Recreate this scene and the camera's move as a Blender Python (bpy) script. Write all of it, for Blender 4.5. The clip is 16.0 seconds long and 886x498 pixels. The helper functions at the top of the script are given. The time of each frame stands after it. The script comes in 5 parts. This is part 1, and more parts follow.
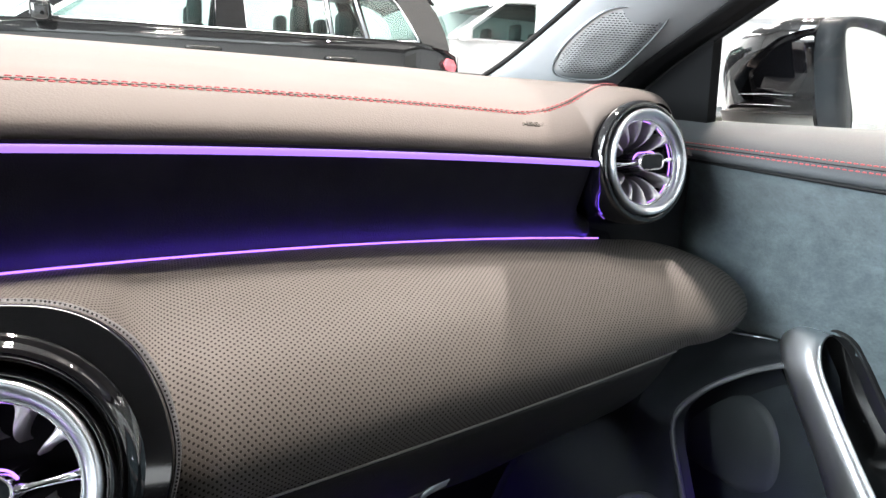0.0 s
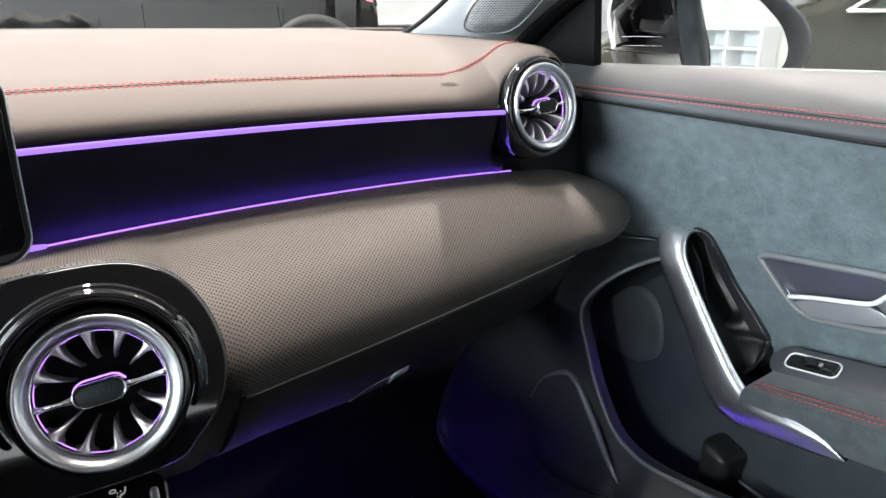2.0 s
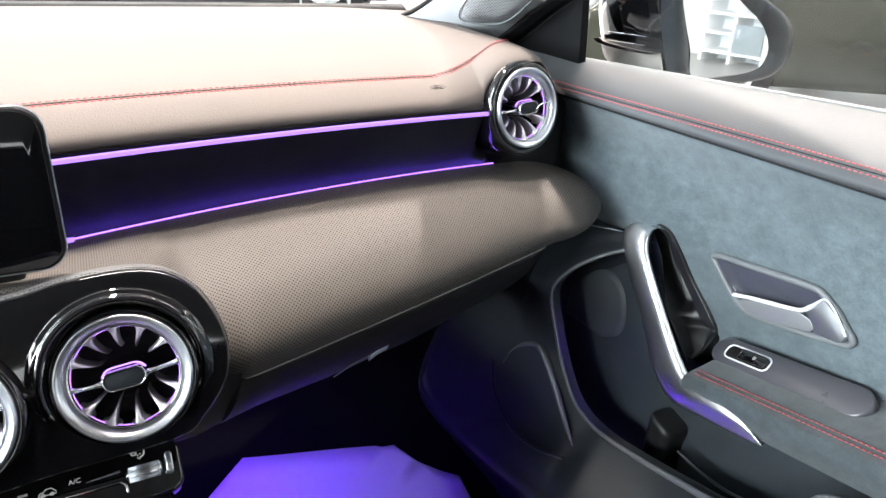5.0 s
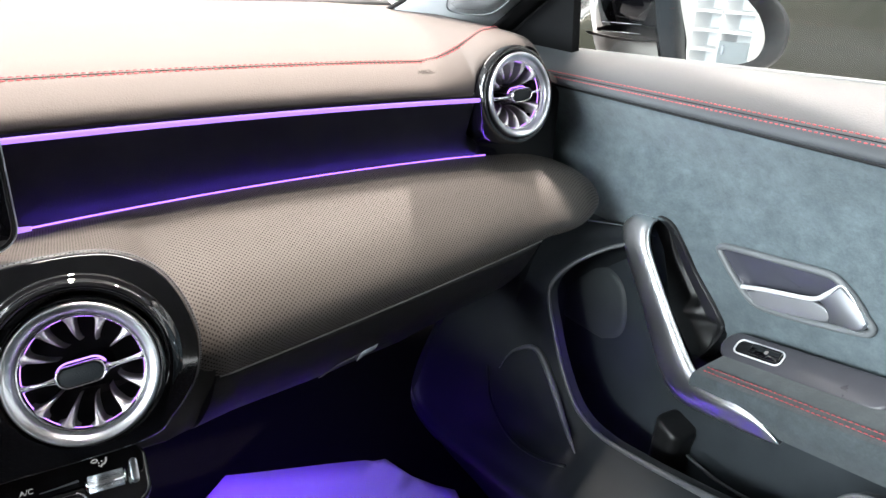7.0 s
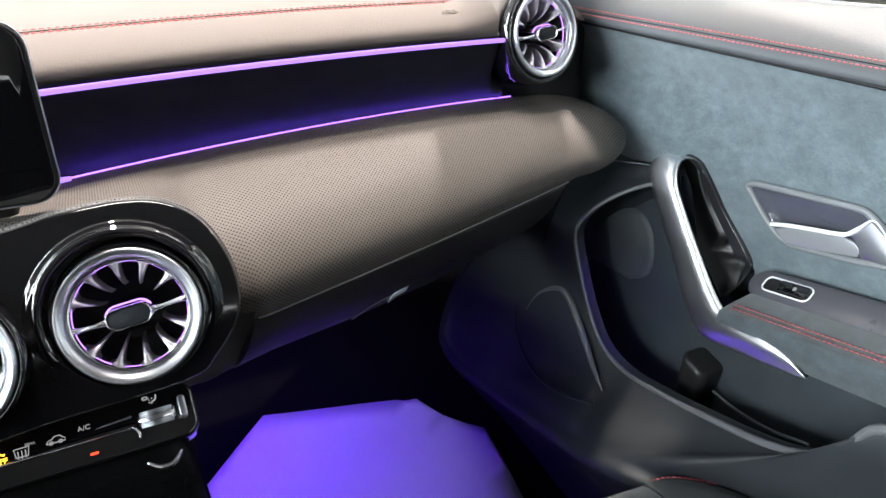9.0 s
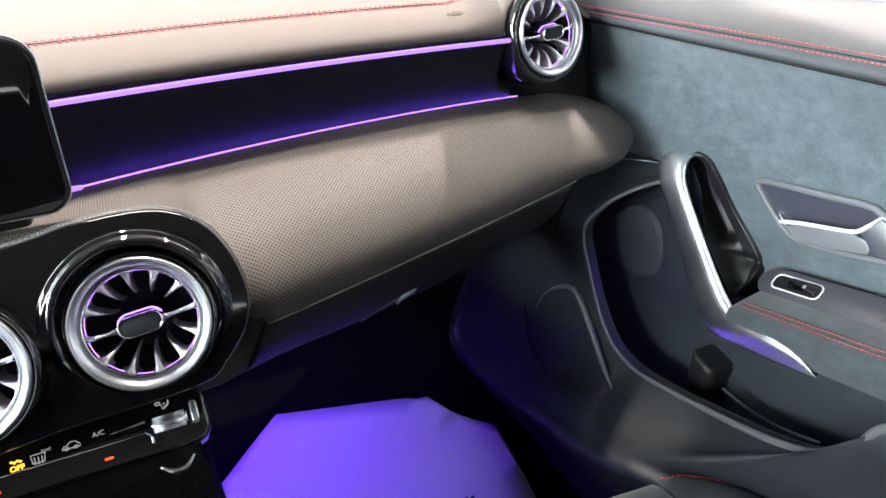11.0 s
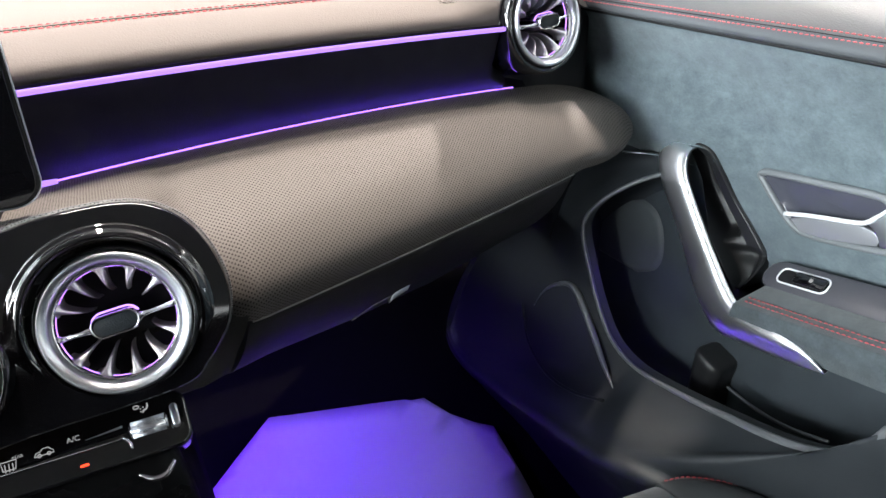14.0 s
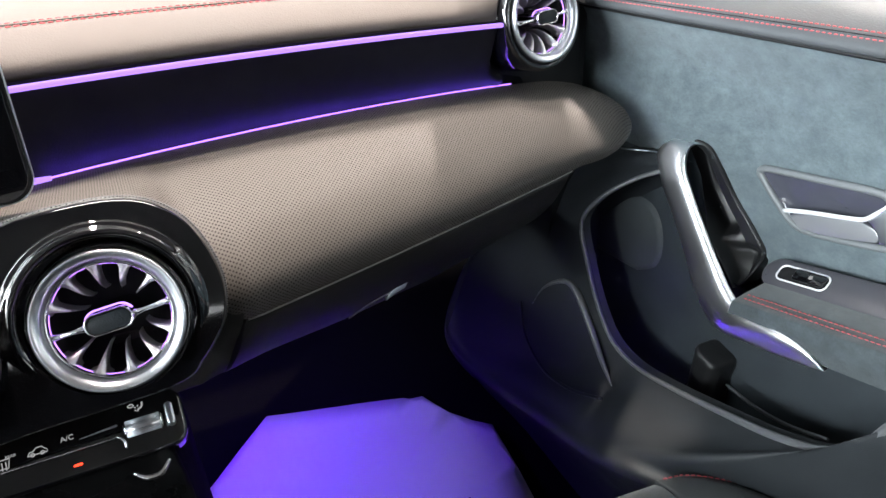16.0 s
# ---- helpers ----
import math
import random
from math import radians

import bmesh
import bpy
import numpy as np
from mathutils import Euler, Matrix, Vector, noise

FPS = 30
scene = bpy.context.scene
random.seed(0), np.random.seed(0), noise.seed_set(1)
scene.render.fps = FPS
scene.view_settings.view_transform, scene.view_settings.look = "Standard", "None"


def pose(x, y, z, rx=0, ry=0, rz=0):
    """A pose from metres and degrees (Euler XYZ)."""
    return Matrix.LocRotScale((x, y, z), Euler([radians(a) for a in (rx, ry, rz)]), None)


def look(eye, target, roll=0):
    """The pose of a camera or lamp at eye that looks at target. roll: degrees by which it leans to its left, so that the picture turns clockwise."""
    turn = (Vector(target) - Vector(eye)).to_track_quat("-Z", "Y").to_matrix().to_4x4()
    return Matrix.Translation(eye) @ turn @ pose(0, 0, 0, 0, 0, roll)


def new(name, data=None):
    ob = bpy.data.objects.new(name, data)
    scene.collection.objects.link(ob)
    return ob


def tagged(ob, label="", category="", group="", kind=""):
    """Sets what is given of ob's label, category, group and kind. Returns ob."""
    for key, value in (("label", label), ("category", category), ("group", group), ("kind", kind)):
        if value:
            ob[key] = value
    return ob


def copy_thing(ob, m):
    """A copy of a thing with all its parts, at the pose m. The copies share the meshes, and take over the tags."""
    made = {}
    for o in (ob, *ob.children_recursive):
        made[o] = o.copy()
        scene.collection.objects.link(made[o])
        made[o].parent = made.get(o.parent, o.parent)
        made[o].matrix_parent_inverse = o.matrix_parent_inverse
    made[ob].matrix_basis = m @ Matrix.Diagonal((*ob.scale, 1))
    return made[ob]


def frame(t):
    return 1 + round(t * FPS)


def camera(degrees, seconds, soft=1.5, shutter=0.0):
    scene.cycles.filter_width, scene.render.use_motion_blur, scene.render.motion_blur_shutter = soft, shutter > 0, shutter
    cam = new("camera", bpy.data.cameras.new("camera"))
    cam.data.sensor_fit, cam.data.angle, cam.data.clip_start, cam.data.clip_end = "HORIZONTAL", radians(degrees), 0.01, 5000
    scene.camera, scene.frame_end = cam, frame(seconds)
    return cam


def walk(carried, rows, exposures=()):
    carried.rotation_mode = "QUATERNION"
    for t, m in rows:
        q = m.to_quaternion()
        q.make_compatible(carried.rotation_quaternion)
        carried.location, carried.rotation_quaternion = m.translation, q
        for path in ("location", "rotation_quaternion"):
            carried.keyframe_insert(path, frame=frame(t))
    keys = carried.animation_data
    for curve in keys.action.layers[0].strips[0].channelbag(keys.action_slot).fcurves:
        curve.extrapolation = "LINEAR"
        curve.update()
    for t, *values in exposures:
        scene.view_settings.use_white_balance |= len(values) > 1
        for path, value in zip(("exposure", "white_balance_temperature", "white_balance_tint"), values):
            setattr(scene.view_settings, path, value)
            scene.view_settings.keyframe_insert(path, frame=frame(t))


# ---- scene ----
cam = camera(66.2, 16.0)
PATH = [
    (0, (0.1747, -0.2885, 0.7709), (0.9383, 1.5054, 0.3258), 3.77),
    (0.5, (0.1168, -0.3545, 0.8258), (1.0224, 1.3615, 0.3399), 3.00),
    (1, (0.1141, -0.3732, 0.8530), (1.0451, 1.3464, 0.4325), 1.43),
    (1.5, (0.1064, -0.3975, 0.8377), (1.0341, 1.3226, 0.4116), 0.45),
    (2, (0.1107, -0.4137, 0.8154), (1.0214, 1.2476, 0.1757), 0.14),
    (2.5, (0.1179, -0.4206, 0.8138), (0.9865, 1.1612, -0.0491), 1.11),
    (3, (0.1063, -0.4215, 0.8084), (0.9405, 1.0702, -0.2301), 3.22),
    (3.5, (0.1183, -0.4219, 0.8242), (0.9278, 1.0399, -0.2755), 3.45),
    (4, (0.1072, -0.4514, 0.8811), (0.9258, 1.0294, -0.1854), 3.43),
    (4.5, (0.1033, -0.4701, 0.9085), (0.9616, 1.1063, 0.0261), 2.95),
    (7, (0.1190, -0.4409, 0.8558), (1.0335, 1.1655, 0.0924), 2.26),
    (7.5, (0.1049, -0.4509, 0.8633), (0.9991, 1.1277, 0.0199), 1.99),
    (8, (0.0961, -0.4646, 0.8725), (0.9537, 1.1154, -0.0035), 1.22),
    (8.5, (0.0962, -0.4524, 0.8634), (0.9299, 1.1280, -0.0343), 0.67),
    (9, (0.1104, -0.4464, 0.8549), (0.9371, 1.1333, -0.0519), 0.35),
    (11.5, (0.1172, -0.4477, 0.8652), (0.9062, 1.1394, -0.0597), -0.88),
    (12, (0.1269, -0.4392, 0.8530), (0.9188, 1.1493, -0.0703), -0.96),
    (12.5, (0.1306, -0.4369, 0.8508), (0.9217, 1.1529, -0.0698), -1.12),
    (13, (0.1281, -0.4299, 0.8467), (0.9257, 1.1558, -0.0744), -1.01),
    (13.5, (0.1272, -0.4351, 0.8518), (0.9201, 1.1530, -0.0704), -1.12),
    (14, (0.1269, -0.4324, 0.8470), (0.9240, 1.1555, -0.0727), -1.16),
    (14.5, (0.1290, -0.4343, 0.8487), (0.9239, 1.1523, -0.0732), -1.20),
    (15, (0.1282, -0.4331, 0.8471), (0.9226, 1.1526, -0.0760), -1.23),
    (15.5, (0.1309, -0.4337, 0.8450), (0.9241, 1.1540, -0.0766), -1.33),
    (16, (0.1298, -0.4305, 0.8440), (0.9276, 1.1542, -0.0790), -1.22),
]
walk(cam, [(t, look(eye, target, roll)) for t, eye, target, roll in PATH], ((0.0, 0.22), (0.5, 0.18), (1.0, 0.05), (1.5, -0.06), (2.0, 0.02), (3.0, 0.42), (4.5, 0.50), (7.0, 0.46), (16.0, 0.46)))

# ---------- light ----------
world = bpy.data.worlds.new("world")
scene.world = world
world.use_nodes = True
world.node_tree.nodes["Background"].inputs[0].default_value = (0.9, 0.95, 1.0, 1)
world.node_tree.nodes["Background"].inputs[1].default_value = 0.02


def area(name, loc, target, sx, sy, watts, color):
    d = bpy.data.lights.new(name, "AREA")
    d.shape, d.size, d.size_y, d.energy, d.color = "RECTANGLE", sx, sy, watts, color
    ob = new(name, d)
    ob.matrix_world = look(loc, target)
    return ob


WHITE, COOL, WARM, WARMER, VIOLET = (1.0, 0.96, 0.92), (0.88, 0.96, 1.0), (1.0, 0.885, 0.80), (1.0, 0.915, 0.86), (0.13, 0.016, 1.0)
WING = Vector((0.45, 0.18, 0.645))
area("downlight_lamp", WING + Vector((0.488, 0.384, 0.784)) * 4.5, WING, 0.06, 0.06, 235, WARM)
area("downlight_lamp", WING + Vector((-0.060, 0.27, 0.961)) * 3.75, WING, 0.22, 0.22, 200, WARM)
area("ceiling_lamp", (1.0, 4.5, 4.3), (1.0, 4.0, 0), 5.0, 1.5, 350, WARMER)
area("ceiling_lamp", (0.5, 8.3, 4.3), (0.5, 9.4, 0), 7.0, 0.8, 700, WHITE)
area("downlight_lamp", (0.20, 0.50, 4.3), (0.3, 0.2, 0.7), 0.12, 0.12, 180, WARM)
area("ceiling_lamp", (0.25, -0.75, 4.3), (0.3, 0.2, 0.7), 0.5, 0.5, 40, WARMER)
area("ceiling_lamp", (-3.6, -0.6, 4.3), (-2.6, -0.6, 0), 2.6, 6.0, 700, COOL)
area("window_light", (-7.3, -0.4, 2.2), (0, -0.2, 1.0), 7.0, 2.6, 2350, COOL)
area("ceiling_lamp", (4.6, 0.5, 4.3), (4.6, 0.5, 0), 2.6, 6.0, 120, WHITE)
area("ceiling_lamp", (5.6, -5.2, 4.3), (8.0, -9.0, 1.0), 3.0, 1.2, 70, WHITE)
area("ceiling_lamp", (0.5, -4.6, 4.3), (0.5, -4.6, 0), 6.0, 2.0, 150, COOL)


def spot(name, loc, target, watts, color, degrees, soft):
    d = bpy.data.lights.new(name, "SPOT")
    d.energy, d.color, d.spot_size, d.spot_blend, d.shadow_soft_size = watts, color, radians(degrees), soft, 0.02
    ob = new(name, d)
    ob.matrix_world = look(loc, target)


spot("footwell_lamp", (0.19, 0.31, 0.42), (0.27, 0.34, 0.08), 6.4, VIOLET, 136, 1.0)
GUIDE = ((0.08, 0.1545, 0.6543), (0.24, 0.1839, 0.6575), (0.40, 0.2157, 0.6546), (0.56, 0.2497, 0.6454))
for a, b in zip(GUIDE, GUIDE[1:]):
    lamp = area("light_guide_lamp", [(p + q) / 2 for p, q in zip(a, b)], (0, 0, 0), math.dist(a, b), 0.002, 0.052, (0.16, 0.07, 1.0))
    side = (Vector(b) - Vector(a)).normalized()
    aim = Vector((0, 0.80, 0.60))
    aim = (aim - side * aim.dot(side)).normalized()
    lamp.matrix_world = Matrix.Translation(lamp.matrix_world.translation) @ Matrix((side, side.cross(-aim) * -1, -aim)).transposed().to_4x4()
spot("pocket_lamp", (0.712, 0.10, 0.43), (0.690, 0.19, 0.30), 0.11, VIOLET, 130, 0.8)


# ---------- materials ----------
def material(name, color, rough=0.5, metal=0.0, bump=0.0, scale=400.0, vary=0.15, vscale=12.0, coat=0.0, sheen=0.0, spec=0.5, rvary=0.1):
    m = bpy.data.materials.new(name)
    m.use_nodes = True
    nt = m.node_tree
    b = nt.nodes["Principled BSDF"]
    b.inputs["Roughness"].default_value, b.inputs["Metallic"].default_value = rough, metal
    b.inputs["Coat Weight"].default_value, b.inputs["Coat Roughness"].default_value = coat, 0.05
    b.inputs["Sheen Weight"].default_value, b.inputs["Specular IOR Level"].default_value = sheen, spec
    tc = nt.nodes.new("ShaderNodeTexCoord")
    n1 = nt.nodes.new("ShaderNodeTexNoise")
    n1.inputs["Scale"].default_value, n1.inputs["Detail"].default_value = vscale, 6
    nt.links.new(tc.outputs["Object"], n1.inputs["Vector"])
    ramp = nt.nodes.new("ShaderNodeMapRange")
    ramp.inputs["From Min"].default_value, ramp.inputs["From Max"].default_value = 0.3, 0.7
    ramp.inputs["To Min"].default_value, ramp.inputs["To Max"].default_value = 1 - vary, 1 + vary
    nt.links.new(n1.outputs["Fac"], ramp.inputs["Value"])
    mul = nt.nodes.new("ShaderNodeVectorMath")
    mul.operation = "SCALE"
    mul.inputs[0].default_value = color
    nt.links.new(ramp.outputs["Result"], mul.inputs["Scale"])
    nt.links.new(mul.outputs[0], b.inputs["Base Color"])
    r2 = nt.nodes.new("ShaderNodeMapRange")
    r2.inputs["From Min"].default_value, r2.inputs["From Max"].default_value = 0.3, 0.7
    r2.inputs["To Min"].default_value, r2.inputs["To Max"].default_value = rough * (1 - rvary), min(1, rough * (1 + rvary))
    nt.links.new(n1.outputs["Fac"], r2.inputs["Value"])
    nt.links.new(r2.outputs["Result"], b.inputs["Roughness"])
    if bump:
        v = nt.nodes.new("ShaderNodeTexVoronoi")
        v.inputs["Scale"].default_value = scale
        nt.links.new(tc.outputs["Object"], v.inputs["Vector"])
        bp = nt.nodes.new("ShaderNodeBump")
        bp.inputs["Strength"].default_value, bp.inputs["Distance"].default_value = bump, 0.0006
        nt.links.new(v.outputs["Distance"], bp.inputs["Height"])
        nt.links.new(bp.outputs["Normal"], b.inputs["Normal"])
    return m


def glow(name, color, strength):
    m = bpy.data.materials.new(name)
    m.use_nodes = True
    b = m.node_tree.nodes["Principled BSDF"]
    b.inputs["Base Color"].default_value = (0.02, 0.02, 0.02, 1)
    b.inputs["Specular IOR Level"].default_value = 0.1
    b.inputs["Emission Color"].default_value, b.inputs["Emission Strength"].default_value = (*color, 1), strength
    return m


def ripple(m, scale, depth):
    """Long soft waves in a lacquered surface, which break up its reflections."""
    nt = m.node_tree
    n, bp, tc = nt.nodes.new("ShaderNodeTexNoise"), nt.nodes.new("ShaderNodeBump"), nt.nodes.new("ShaderNodeTexCoord")
    n.inputs["Scale"].default_value, n.inputs["Detail"].default_value = scale, 3
    bp.inputs["Distance"].default_value = depth
    nt.links.new(tc.outputs["Object"], n.inputs["Vector"])
    nt.links.new(n.outputs["Fac"], bp.inputs["Height"])
    b = nt.nodes["Principled BSDF"]
    for socket in ("Normal", "Coat Normal"):
        nt.links.new(bp.outputs["Normal"], b.inputs[socket])


def perforated():
    """Dark leatherette with a staggered grid of pin holes, 4 mm apart, from the sheet's own measure in metres."""
    m = material("perforated_leatherette", (0.081, 0.0725, 0.066), 0.58, 0, 0.12, 900, 0.06, 9)
    nt = m.node_tree
    b = nt.nodes["Principled BSDF"]
    uv = nt.nodes.new("ShaderNodeUVMap")
    fields = []
    for shift in ((0, 0, 0), (0.5, 0.5, 0)):
        mp = nt.nodes.new("ShaderNodeMapping")
        mp.inputs["Scale"].default_value, mp.inputs["Location"].default_value = (250, 250, 1), shift
        fr = nt.nodes.new("ShaderNodeVectorMath")
        fr.operation = "FRACTION"
        sub = nt.nodes.new("ShaderNodeVectorMath")
        sub.operation = "DISTANCE"
        sub.inputs[1].default_value = (0.5, 0.5, 0)
        nt.links.new(uv.outputs[0], mp.inputs[0])
        nt.links.new(mp.outputs[0], fr.inputs[0])
        nt.links.new(fr.outputs[0], sub.inputs[0])
        fields.append(sub.outputs["Value"])
    mn = nt.nodes.new("ShaderNodeMath")
    mn.operation = "MINIMUM"
    nt.links.new(fields[0], mn.inputs[0])
    nt.links.new(fields[1], mn.inputs[1])
    hole = nt.nodes.new("ShaderNodeMapRange")
    hole.inputs["From Min"].default_value, hole.inputs["From Max"].default_value = 0.13, 0.21
    nt.links.new(mn.outputs[0], hole.inputs["Value"])
    old = b.inputs["Base Color"].links[0].from_socket
    sc = nt.nodes.new("ShaderNodeVectorMath")
    sc.operation = "SCALE"
    nt.links.new(old, sc.inputs[0])
    lift = nt.nodes.new("ShaderNodeMapRange")
    lift.inputs["To Min"].default_value = 0.30
    nt.links.new(hole.outputs[0], lift.inputs["Value"])
    nt.links.new(lift.outputs[0], sc.inputs["Scale"])
    nt.links.new(sc.outputs[0], b.inputs["Base Color"])
    sp = nt.nodes.new("ShaderNodeMath")
    sp.operation = "MULTIPLY"
    sp.inputs[1].default_value = 0.28
    nt.links.new(hole.outputs[0], sp.inputs[0])
    nt.links.new(sp.outputs[0], b.inputs["Specular IOR Level"])
    bp = nt.nodes.new("ShaderNodeBump")
    bp.inputs["Strength"].default_value, bp.inputs["Distance"].default_value = 0.45, 0.0006
    nt.links.new(hole.outputs[0], bp.inputs["Height"])
    nt.links.new(bp.outputs["Normal"], b.inputs["Normal"])
    return m


def suede(name, color):
    """Napped cloth: soft clouds stretched along the nap, finer streaks, and a short pile."""
    m = material(name, color, 0.95, 0, 0, 1, 0.16, 26, sheen=0.30, spec=0.15)
    nt = m.node_tree
    b = nt.nodes["Principled BSDF"]
    tc = nt.nodes.new("ShaderNodeTexCoord")
    old = b.inputs["Base Color"].links[0].from_socket
    for stretch, scale, amount in (((0.75, 0.75, 1.0), 80, 0.15), ((0.7, 0.7, 1.0), 400, 0.13)):
        mp = nt.nodes.new("ShaderNodeMapping")
        mp.inputs["Scale"].default_value, mp.inputs["Rotation"].default_value = stretch, (radians(14), 0, 0)
        n = nt.nodes.new("ShaderNodeTexNoise")
        n.inputs["Scale"].default_value, n.inputs["Detail"].default_value, n.inputs["Roughness"].default_value = scale, 5, 0.65
        r = nt.nodes.new("ShaderNodeMapRange")
        r.inputs["From Min"].default_value, r.inputs["From Max"].default_value = 0.32, 0.68
        r.inputs["To Min"].default_value, r.inputs["To Max"].default_value = 1 - amount, 1 + amount
        sc = nt.nodes.new("ShaderNodeVectorMath")
        sc.operation = "SCALE"
        nt.links.new(tc.outputs["Object"], mp.inputs[0])
        nt.links.new(mp.outputs[0], n.inputs["Vector"])
        nt.links.new(n.outputs["Fac"], r.inputs["Value"])
        nt.links.new(old, sc.inputs[0])
        nt.links.new(r.outputs["Result"], sc.inputs["Scale"])
        old = sc.outputs[0]
    nt.links.new(old, b.inputs["Base Color"])
    fine = nt.nodes.new("ShaderNodeTexNoise")
    fine.inputs["Scale"].default_value, fine.inputs["Detail"].default_value = 900, 4
    nt.links.new(tc.outputs["Object"], fine.inputs["Vector"])
    bp = nt.nodes.new("ShaderNodeBump")
    bp.inputs["Strength"].default_value, bp.inputs["Distance"].default_value = 0.5, 0.0006
    nt.links.new(fine.outputs["Fac"], bp.inputs["Height"])
    nt.links.new(bp.outputs["Normal"], b.inputs["Normal"])
    b.inputs["Sheen Roughness"].default_value = 0.5
    return m


def glass(name, tint, gloss):
    m = bpy.data.materials.new(name)
    m.use_nodes = True
    nt = m.node_tree
    nt.nodes.remove(nt.nodes["Principled BSDF"])
    tr, gl, mx = (nt.nodes.new("ShaderNode" + k) for k in ("BsdfTransparent", "BsdfGlossy", "MixShader"))
    tr.inputs[0].default_value = (*tint, 1)
    gl.inputs["Roughness"].default_value = 0.02
    mx.inputs[0].default_value = gloss
    nt.links.new(tr.outputs[0], mx.inputs[1])
    nt.links.new(gl.outputs[0], mx.inputs[2])
    nt.links.new(mx.outputs[0], nt.nodes["Material Output"].inputs["Surface"])
    return m


LEATHER = material("black_leatherette", (0.106, 0.091, 0.084), 0.66, 0, 0.22, 650, 0.08, 10, spec=0.16)
PERF = perforated()
GRIP = material("soft_black_grip", (0.012, 0.0125, 0.0135), 0.36, 0, 0.25, 900, 0.10, 25, spec=0.5)
DOOR_LEATHER = material("door_leatherette", (0.066, 0.071, 0.077), 0.58, 0, 0.22, 650, 0.08, 10, spec=0.25)
PIPING = material("pale_piping", (0.20, 0.19, 0.18), 0.5, 0, 0, 1, 0.1, 60)
EDGE = material("grey_leatherette_edge", (0.060, 0.062, 0.066), 0.62, 0, 0.4, 500, 0.1, 40)
SUEDE = suede("grey_suede", (0.090, 0.115, 0.127))
SUEDE_ARM = suede("armrest_suede", (0.052, 0.064, 0.070))
SUEDE_DARK = material("black_trim_fabric", (0.013, 0.0132, 0.0145), 0.85, 0, 0.25, 900, 0.25, 45, spec=0.10)
SEAT_SUEDE = suede("seat_suede", (0.044, 0.049, 0.052))
PLASTIC = material("black_grained_plastic", (0.0150, 0.0185, 0.0220), 0.36, 0, 0.3, 900, 0.12, 25, spec=0.20)
CARRIER = material("grained_carrier_plastic", (0.022, 0.0255, 0.029), 0.46, 0, 0.3, 900, 0.12, 25, spec=0.30)
PAD_GREY = material("grey_pocket_lining", (0.060, 0.068, 0.074), 0.5, 0, 0.3, 900, 0.12, 25, spec=0.3)
POCKET = material("dark_pocket_plastic", (0.034, 0.041, 0.047), 0.45, 0, 0.3, 900, 0.12, 25, spec=0.25)
TRIM_BROWN = material("dark_brown_leatherette", (0.028, 0.026, 0.025), 0.55, 0, 0.2, 700, 0.1, 20, spec=0.25)
SATIN_BLACK = material("satin_black_flap", (0.004, 0.004, 0.0045), 0.28, 0, 0.05, 300, 0.1, 20, spec=0.15)
LID = material("black_leatherette_lid", (0.0150, 0.0140, 0.0138), 0.46, 0, 0.2, 700, 0.1, 20, spec=0.22)
DEEP_BLACK = material("deep_black_plastic", (0.0035, 0.0037, 0.0042), 0.6, 0, 0.2, 900, 0.1, 20, spec=0.08)
SEAT_LEATHER = material("seat_leatherette", (0.026, 0.029, 0.031), 0.42, 0, 0.25, 650, 0.08, 15)
PLASTIC_GREY = material("dark_grey_plastic", (0.045, 0.049, 0.053), 0.45, 0, 0.25, 900, 0.1, 25)
PILLAR = material("pillar_trim", (0.40, 0.42, 0.445), 0.55, 0, 0.2, 1200, 0.06, 20)
GLOSS = material("piano_black", (0.004, 0.004, 0.005), 0.03, 0, 0, 1, 0.1, 8, coat=1.0)
SILVER = material("satin_silver", (0.70, 0.73, 0.78), 0.30, 1.0, 0, 1, 0.03, 25, rvary=0.04)
FIN = material("satin_chrome_fin", (0.84, 0.81, 0.83), 0.42, 1.0, 0, 1, 0.04, 60)
SHELL_GREY = material("mirror_shell_grey", (0.34, 0.32, 0.30), 0.5, 0, 0.2, 900, 0.08, 25)
HUB = material("dark_chrome", (0.30, 0.29, 0.31), 0.16, 1.0, 0, 1, 0.05, 40)
CHROME = material("bright_chrome", (0.80, 0.80, 0.82), 0.10, 1.0, 0, 1, 0.04, 40)
LIP_GREY = material("soft_black_lip", (0.10, 0.105, 0.112), 0.34, 0, 0.2, 900, 0.08, 25)
POLISHED = material("polished_aluminium", (0.88, 0.90, 0.93), 0.30, 1.0, 0, 1, 0.02, 18, rvary=0.05)
FRAME_GREY = material("soft_grey_frame", (0.125, 0.135, 0.142), 0.5, 0, 0.2, 900, 0.08, 25)
PLATE_GREY = material("satin_violet_grey_plate", (0.058, 0.058, 0.068), 0.30, 0, 0.1, 900, 0.08, 25)
BRIGHT = material("bright_satin_edge", (0.85, 0.86, 0.88), 0.25, 0.3, 0, 1, 0.03, 25)
LEVER = material("satin_lever_plate", (0.24, 0.245, 0.26), 0.32, 0.4, 0, 1, 0.03, 25)
MESH = material("speaker_mesh", (0.52, 0.54, 0.56), 0.4, 0.2, 0, 1, 0.1, 50)
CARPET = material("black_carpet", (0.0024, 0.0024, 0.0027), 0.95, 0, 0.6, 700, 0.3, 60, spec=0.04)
HEADLINER = material("grey_headliner_fabric", (0.44, 0.43, 0.41), 0.95, 0, 0.3, 900, 0.08, 40, spec=0.1)
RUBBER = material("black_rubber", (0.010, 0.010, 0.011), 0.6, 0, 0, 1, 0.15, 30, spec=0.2)
